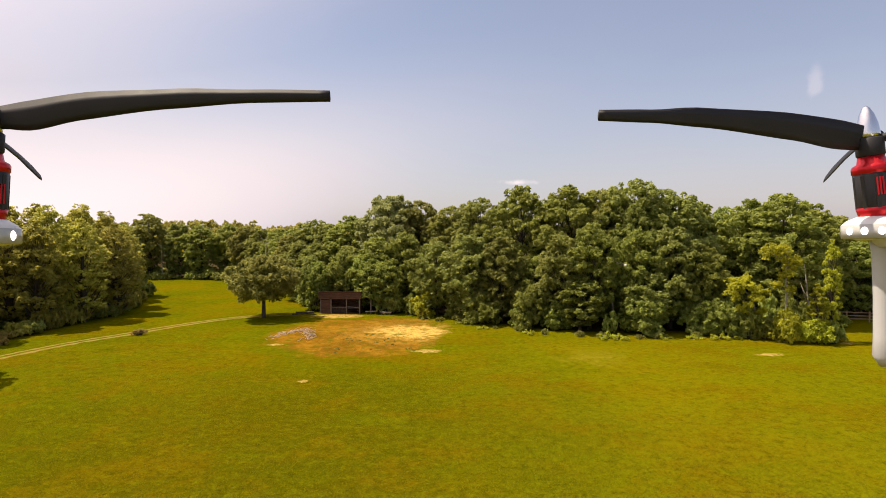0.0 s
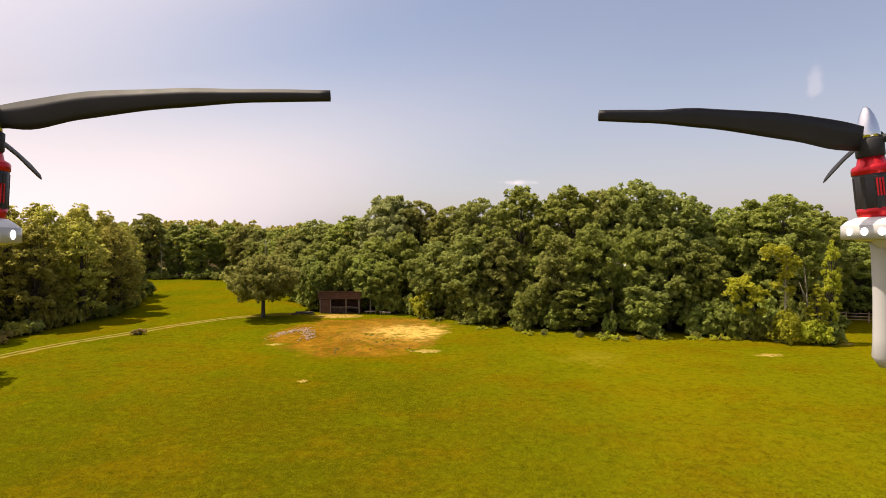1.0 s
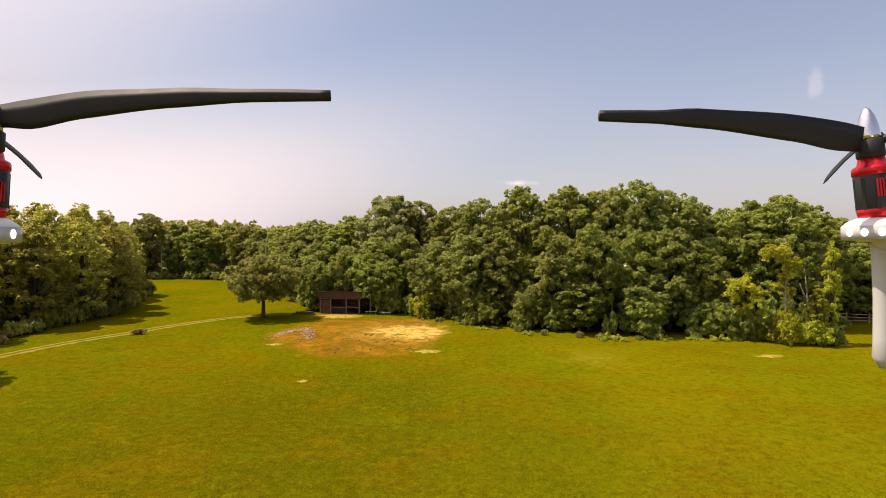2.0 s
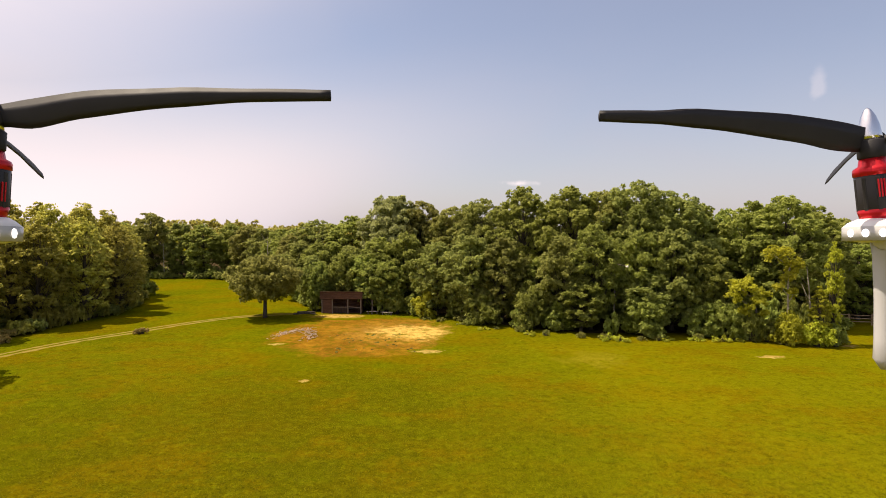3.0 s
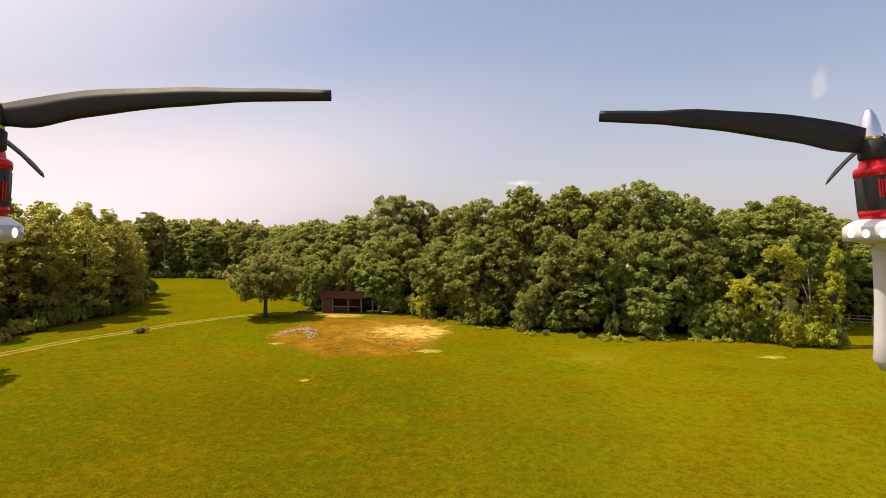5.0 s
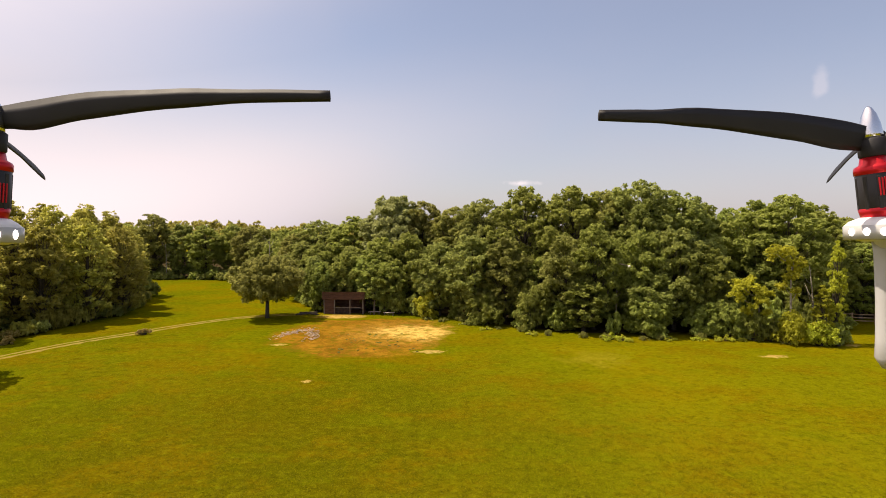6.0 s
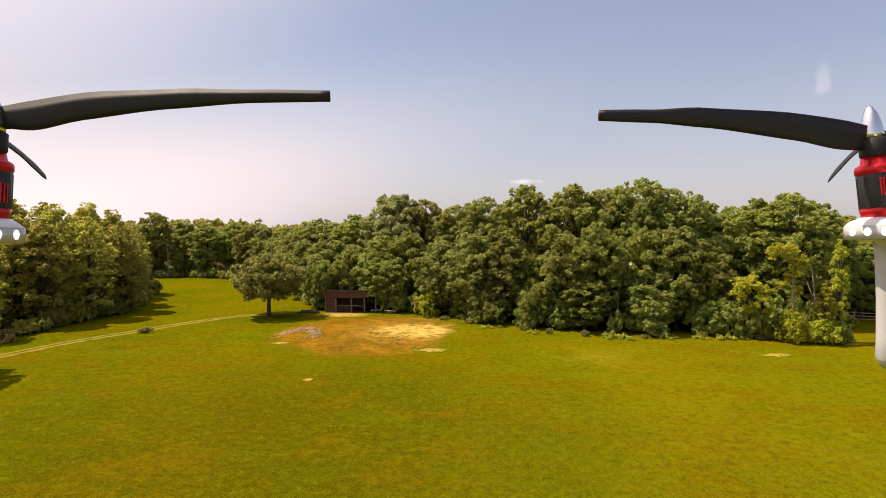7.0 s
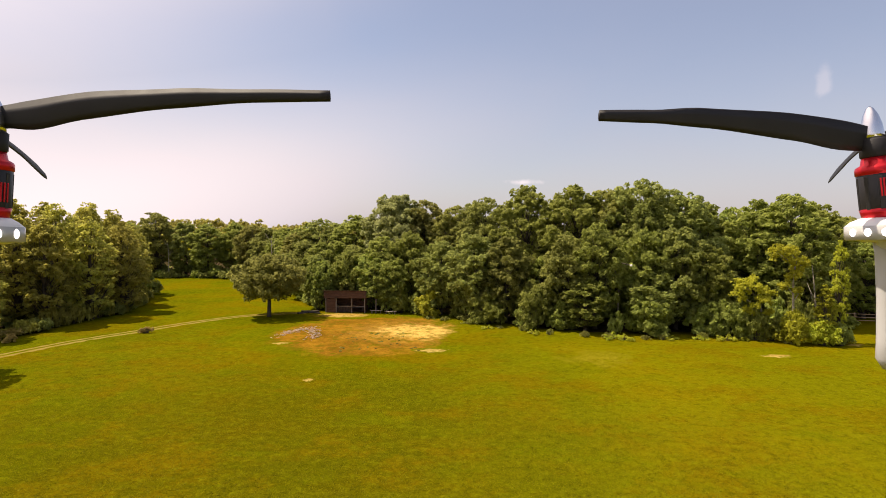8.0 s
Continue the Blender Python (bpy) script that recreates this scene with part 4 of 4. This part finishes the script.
def lathe(profile, sides=28):
    """A turned body about the y axis: profile rows (radius, height)."""
    v, f = [], []
    for i, (r, h) in enumerate(profile):
        for k in range(sides):
            a = 2 * math.pi * k / sides
            v.append((r * math.cos(a), h, r * math.sin(a)))
        if i:
            o = (i - 1) * sides
            f += [(o + k, o + sides + k, o + sides + (k + 1) % sides, o + (k + 1) % sides) for k in range(sides)]
    f.append(tuple(range(sides)))
    f.append(tuple(range(len(v) - sides, len(v)))[::-1])
    return v, f


def blade_mesh(spine, chords, edge):
    """A thin twisted blade along a spine; chords are half widths, edge the way across the blade."""
    rows = []
    n = 30
    for i in range(n):
        t = i / (n - 1) * (len(spine) - 1)
        k = min(int(t), len(spine) - 2)
        u = t - k
        q = [Vector(spine[min(max(k + j, 0), len(spine) - 1)]) for j in (-1, 0, 1, 2)]
        p = 0.5 * (2 * q[1] + (q[2] - q[0]) * u + (2 * q[0] - 5 * q[1] + 4 * q[2] - q[3]) * u * u + (3 * q[1] - q[0] - 3 * q[2] + q[3]) * u ** 3)
        rows.append((p, chords[k] + (chords[k + 1] - chords[k]) * (u * u * (3 - 2 * u))))
    v, f = [], []
    for i, (p, c) in enumerate(rows):
        d = (rows[min(i + 1, n - 1)][0] - rows[max(i - 1, 0)][0]).normalized()
        e = Vector(edge) - d * d.dot(Vector(edge))
        e.normalize()
        m = d.cross(e)
        for s, h in ((-1, 0), (-0.5, 0.5), (0.3, 0.6), (1, 0), (0.3, -0.3), (-0.5, -0.3)):
            v.append(p + e * c * s + m * 0.0016 * h)
        if i:
            o = (i - 1) * 6
            f += [(o + k, o + (k + 1) % 6, o + 6 + (k + 1) % 6, o + 6 + k) for k in range(6)]
    f += [(5, 4, 3, 2, 1, 0), tuple(range(6 * n - 6, 6 * n))]
    return v, f


def quadcopter():
    """Its own axes: x right, y up, z back; the eye sits at the origin between the two front arms."""
    root = tagged(new("quadcopter"), "white hovering quadcopter with red motors and black propellers", "drone")
    root.matrix_basis = swayed(0.26, -2.5, -0.2)
    for side, ax, az, k in ((1, 0.2478, -0.300, 1.0), (-1, -0.2580, -0.298, 1.10)):
        at = Matrix.Translation((ax, 0.0170, az)) @ Matrix.Diagonal((k, k, k, 1))

        upright, lean = at, at @ Matrix.Rotation(side * radians(6.0 if side > 0 else 3.0), 4, "Z")
        at = lean

        def unit(name, vf, material, label="", smooth=True, parent=root):
            v, f = vf
            ob = part_of(name, mesh(name, [at @ Vector(p) for p in v], f, material, smooth), parent, label)
            return ob

        motor = unit("motor", lathe([(0.0088, 0.003), (0.0094, 0.0055), (0.0094, 0.0255), (0.0085, 0.0268)]), WINDING, "black wound motor with red ends")
        unit("motor_base", lathe([(0.0070, -0.001), (0.0083, 0.0), (0.0090, 0.0035), (0.0096, 0.0062), (0.0088, 0.0064)]), RED, "red motor base", True, motor)
        unit("motor_cap", lathe([(0.0092, 0.0252), (0.0098, 0.0256), (0.0098, 0.0288), (0.0092, 0.0300), (0.0070, 0.0312), (0.0060, 0.0360)]), RED, "red motor bell top", True, motor)
        for j in range(9):
            a = 2 * math.pi * j / 9
            c = Vector((math.cos(a) * 0.0092, 0.015, math.sin(a) * 0.0092))
            bm = box(bmesh.new(), (-0.0011, -0.0092, -0.0004), (0.0011, 0.0092, 0.0004), 0.0002)
            bmesh.ops.transform(bm, matrix=at @ Matrix.Translation(c) @ Matrix.Rotation(math.pi / 2 - a, 4, "Y"), verts=bm.verts)
            part("winding", bm, WINDING, motor)
        for a in ((104, 112, 120) if side > 0 else (2, 12, 22)):
            bm = box(bmesh.new(), (-0.0004, -0.0050, -0.0004), (0.0004, 0.0050, 0.0004), 0.0001)
            c = Vector((math.cos(radians(a)) * 0.0096, 0.0178 if side > 0 else 0.0140, math.sin(radians(a)) * 0.0096))
            bmesh.ops.transform(bm, matrix=at @ Matrix.Translation(c) @ Matrix.Rotation(math.pi / 2 - radians(a), 4, "Y"), verts=bm.verts)
            part("slot", bm, RED, motor, "thin red slot")
        hub = unit("propeller_hub", lathe([(0.0062, 0.0350), (0.0068, 0.0358), (0.0068, 0.0448), (0.0058, 0.0456)]), BLADE, "black propeller hub")
        unit("spinner", lathe([(0.0056, 0.0455), (0.0056, 0.0480), (0.0050, 0.0535), (0.0036, 0.0590), (0.0018, 0.0628), (0.0004, 0.0640)]), CHROME, "polished pointed spinner", True, hub)
        # motor mount with its lamps
        at = upright
        rim = 0.0166 if side > 0 else 0.0150
        mount = unit("motor_mount", lathe([(0.0080, -0.0130), (rim - 0.0016, -0.0115), (rim, -0.0090), (rim, -0.0040), (rim - 0.0026, -0.0015), (0.0095, 0.0005)]), SHELL, "white moulded motor mount")
        unit("lamp_ring", lathe([(rim - 0.002, -0.0122), (rim + 0.0003, -0.0118), (rim + 0.0003, -0.0042), (rim - 0.002, -0.0038)]), CLEAR, "grey translucent lamp ring", True, mount)
        for a in (97, 123, 149, 176) if side > 0 else (2, 34):
            r = radians(a)
            bm = bmesh.new()
            bmesh.ops.create_uvsphere(bm, u_segments=12, v_segments=8, radius=0.0017 if side > 0 else 0.0014)
            bmesh.ops.transform(bm, matrix=at @ Matrix.Translation((math.cos(r) * rim, -0.0078, math.sin(r) * rim)) @ Matrix.Diagonal((1, 1.35 if side > 0 else 1.9, 1, 1)), verts=bm.verts)
            part("led", bm, LED, mount, "small lit white lamp", True)
        # the leg under the mount
        leg = []
        for i, (y, w, x) in enumerate(((-0.0115, 0.0064, 0.0030), (-0.020, 0.0056, 0.0034), (-0.045, 0.0050, 0.0036), (-0.068, 0.0052, 0.0038), (-0.079, 0.0058, 0.0040), (-0.0845, 0.0034, 0.0050))):
            leg.append((Vector((side * x, y, 0.0)), w))
        part_of("leg", mesh("leg", *[[at @ p for p in tube([q for q, w in leg], [w for q, w in leg], 12)[0]], tube([q for q, w in leg], [w for q, w in leg], 12)[1]], LEG, True), root, "white landing leg with rounded foot, its shade painted grey")
        # the arm, back to the body
        arm = tube([(ax, 0.009, az + 0.004), (ax * 1.02, 0.006, az + 0.05), (ax * 0.85, 0.006, az + 0.18), (ax * 0.30, 0.02, 0.06)], [0.009, 0.011, 0.014, 0.022], 12)
        part_of("arm", mesh("arm", *arm, SHELL, True), root, "white moulded arm")
    bm = bmesh.new()
    bmesh.ops.create_uvsphere(bm, u_segments=32, v_segments=16, radius=1.0, matrix=Matrix.Translation((0, 0.03, 0.15)) @ Matrix.Diagonal((0.085, 0.035, 0.11, 1)))
    part("body", bm, SHELL, root, "white rounded body shell", True)
    # three blades to each propeller, stopped alike: one inward, one forward, one back and outward
    across = (0.0, 1.0, 0.25)
    inward = [0.0050, 0.0064, 0.0080, 0.0072, 0.0052, 0.0034, 0.0028]
    left = [(-0.2600, 0.0735, -0.302), (-0.2500, 0.0752, -0.300), (-0.2290, 0.0753, -0.2955), (-0.1980, 0.0793, -0.2915), (-0.1463, 0.0806, -0.2825), (-0.0985, 0.0798, -0.2750), (-0.0575, 0.0783, -0.2700)]
    right = [(0.2500, 0.0600, -0.301), (0.2453, 0.0613, -0.300), (0.2208, 0.0637, -0.2960), (0.1930, 0.0674, -0.2925), (0.1416, 0.0702, -0.2840), (0.1085, 0.0694, -0.2770), (0.0801, 0.0684, -0.2710)]
    outward = [0.0024, 0.0026, 0.0036, 0.0050, 0.0056, 0.0040]
    for spine, x, y, side in ((left, -0.2590, 0.0650, -1), (right, 0.2445, 0.0610, 1)):
        part_of("blade", mesh("blade", *blade_mesh(spine, inward, across), BLADE, True), root, "black tapered propeller blade")
        for turn in (120, 240):
            a = radians(turn)
            way_x, way_z = -side * math.cos(a), -math.sin(a)
            v = [(x + way_x * q, y + h, -0.300 + way_z * q) for q, h in ((0.0, 0.0), (0.03, 0.003), (0.08, 0.004), (0.13, 0.003), (0.17, 0.002), (0.20, 0.001))]
            part_of("blade", mesh("blade", *blade_mesh(v, outward, (0.0, 0.8, 0.6)), BLADE, True), root, "black tapered propeller blade")


quadcopter()
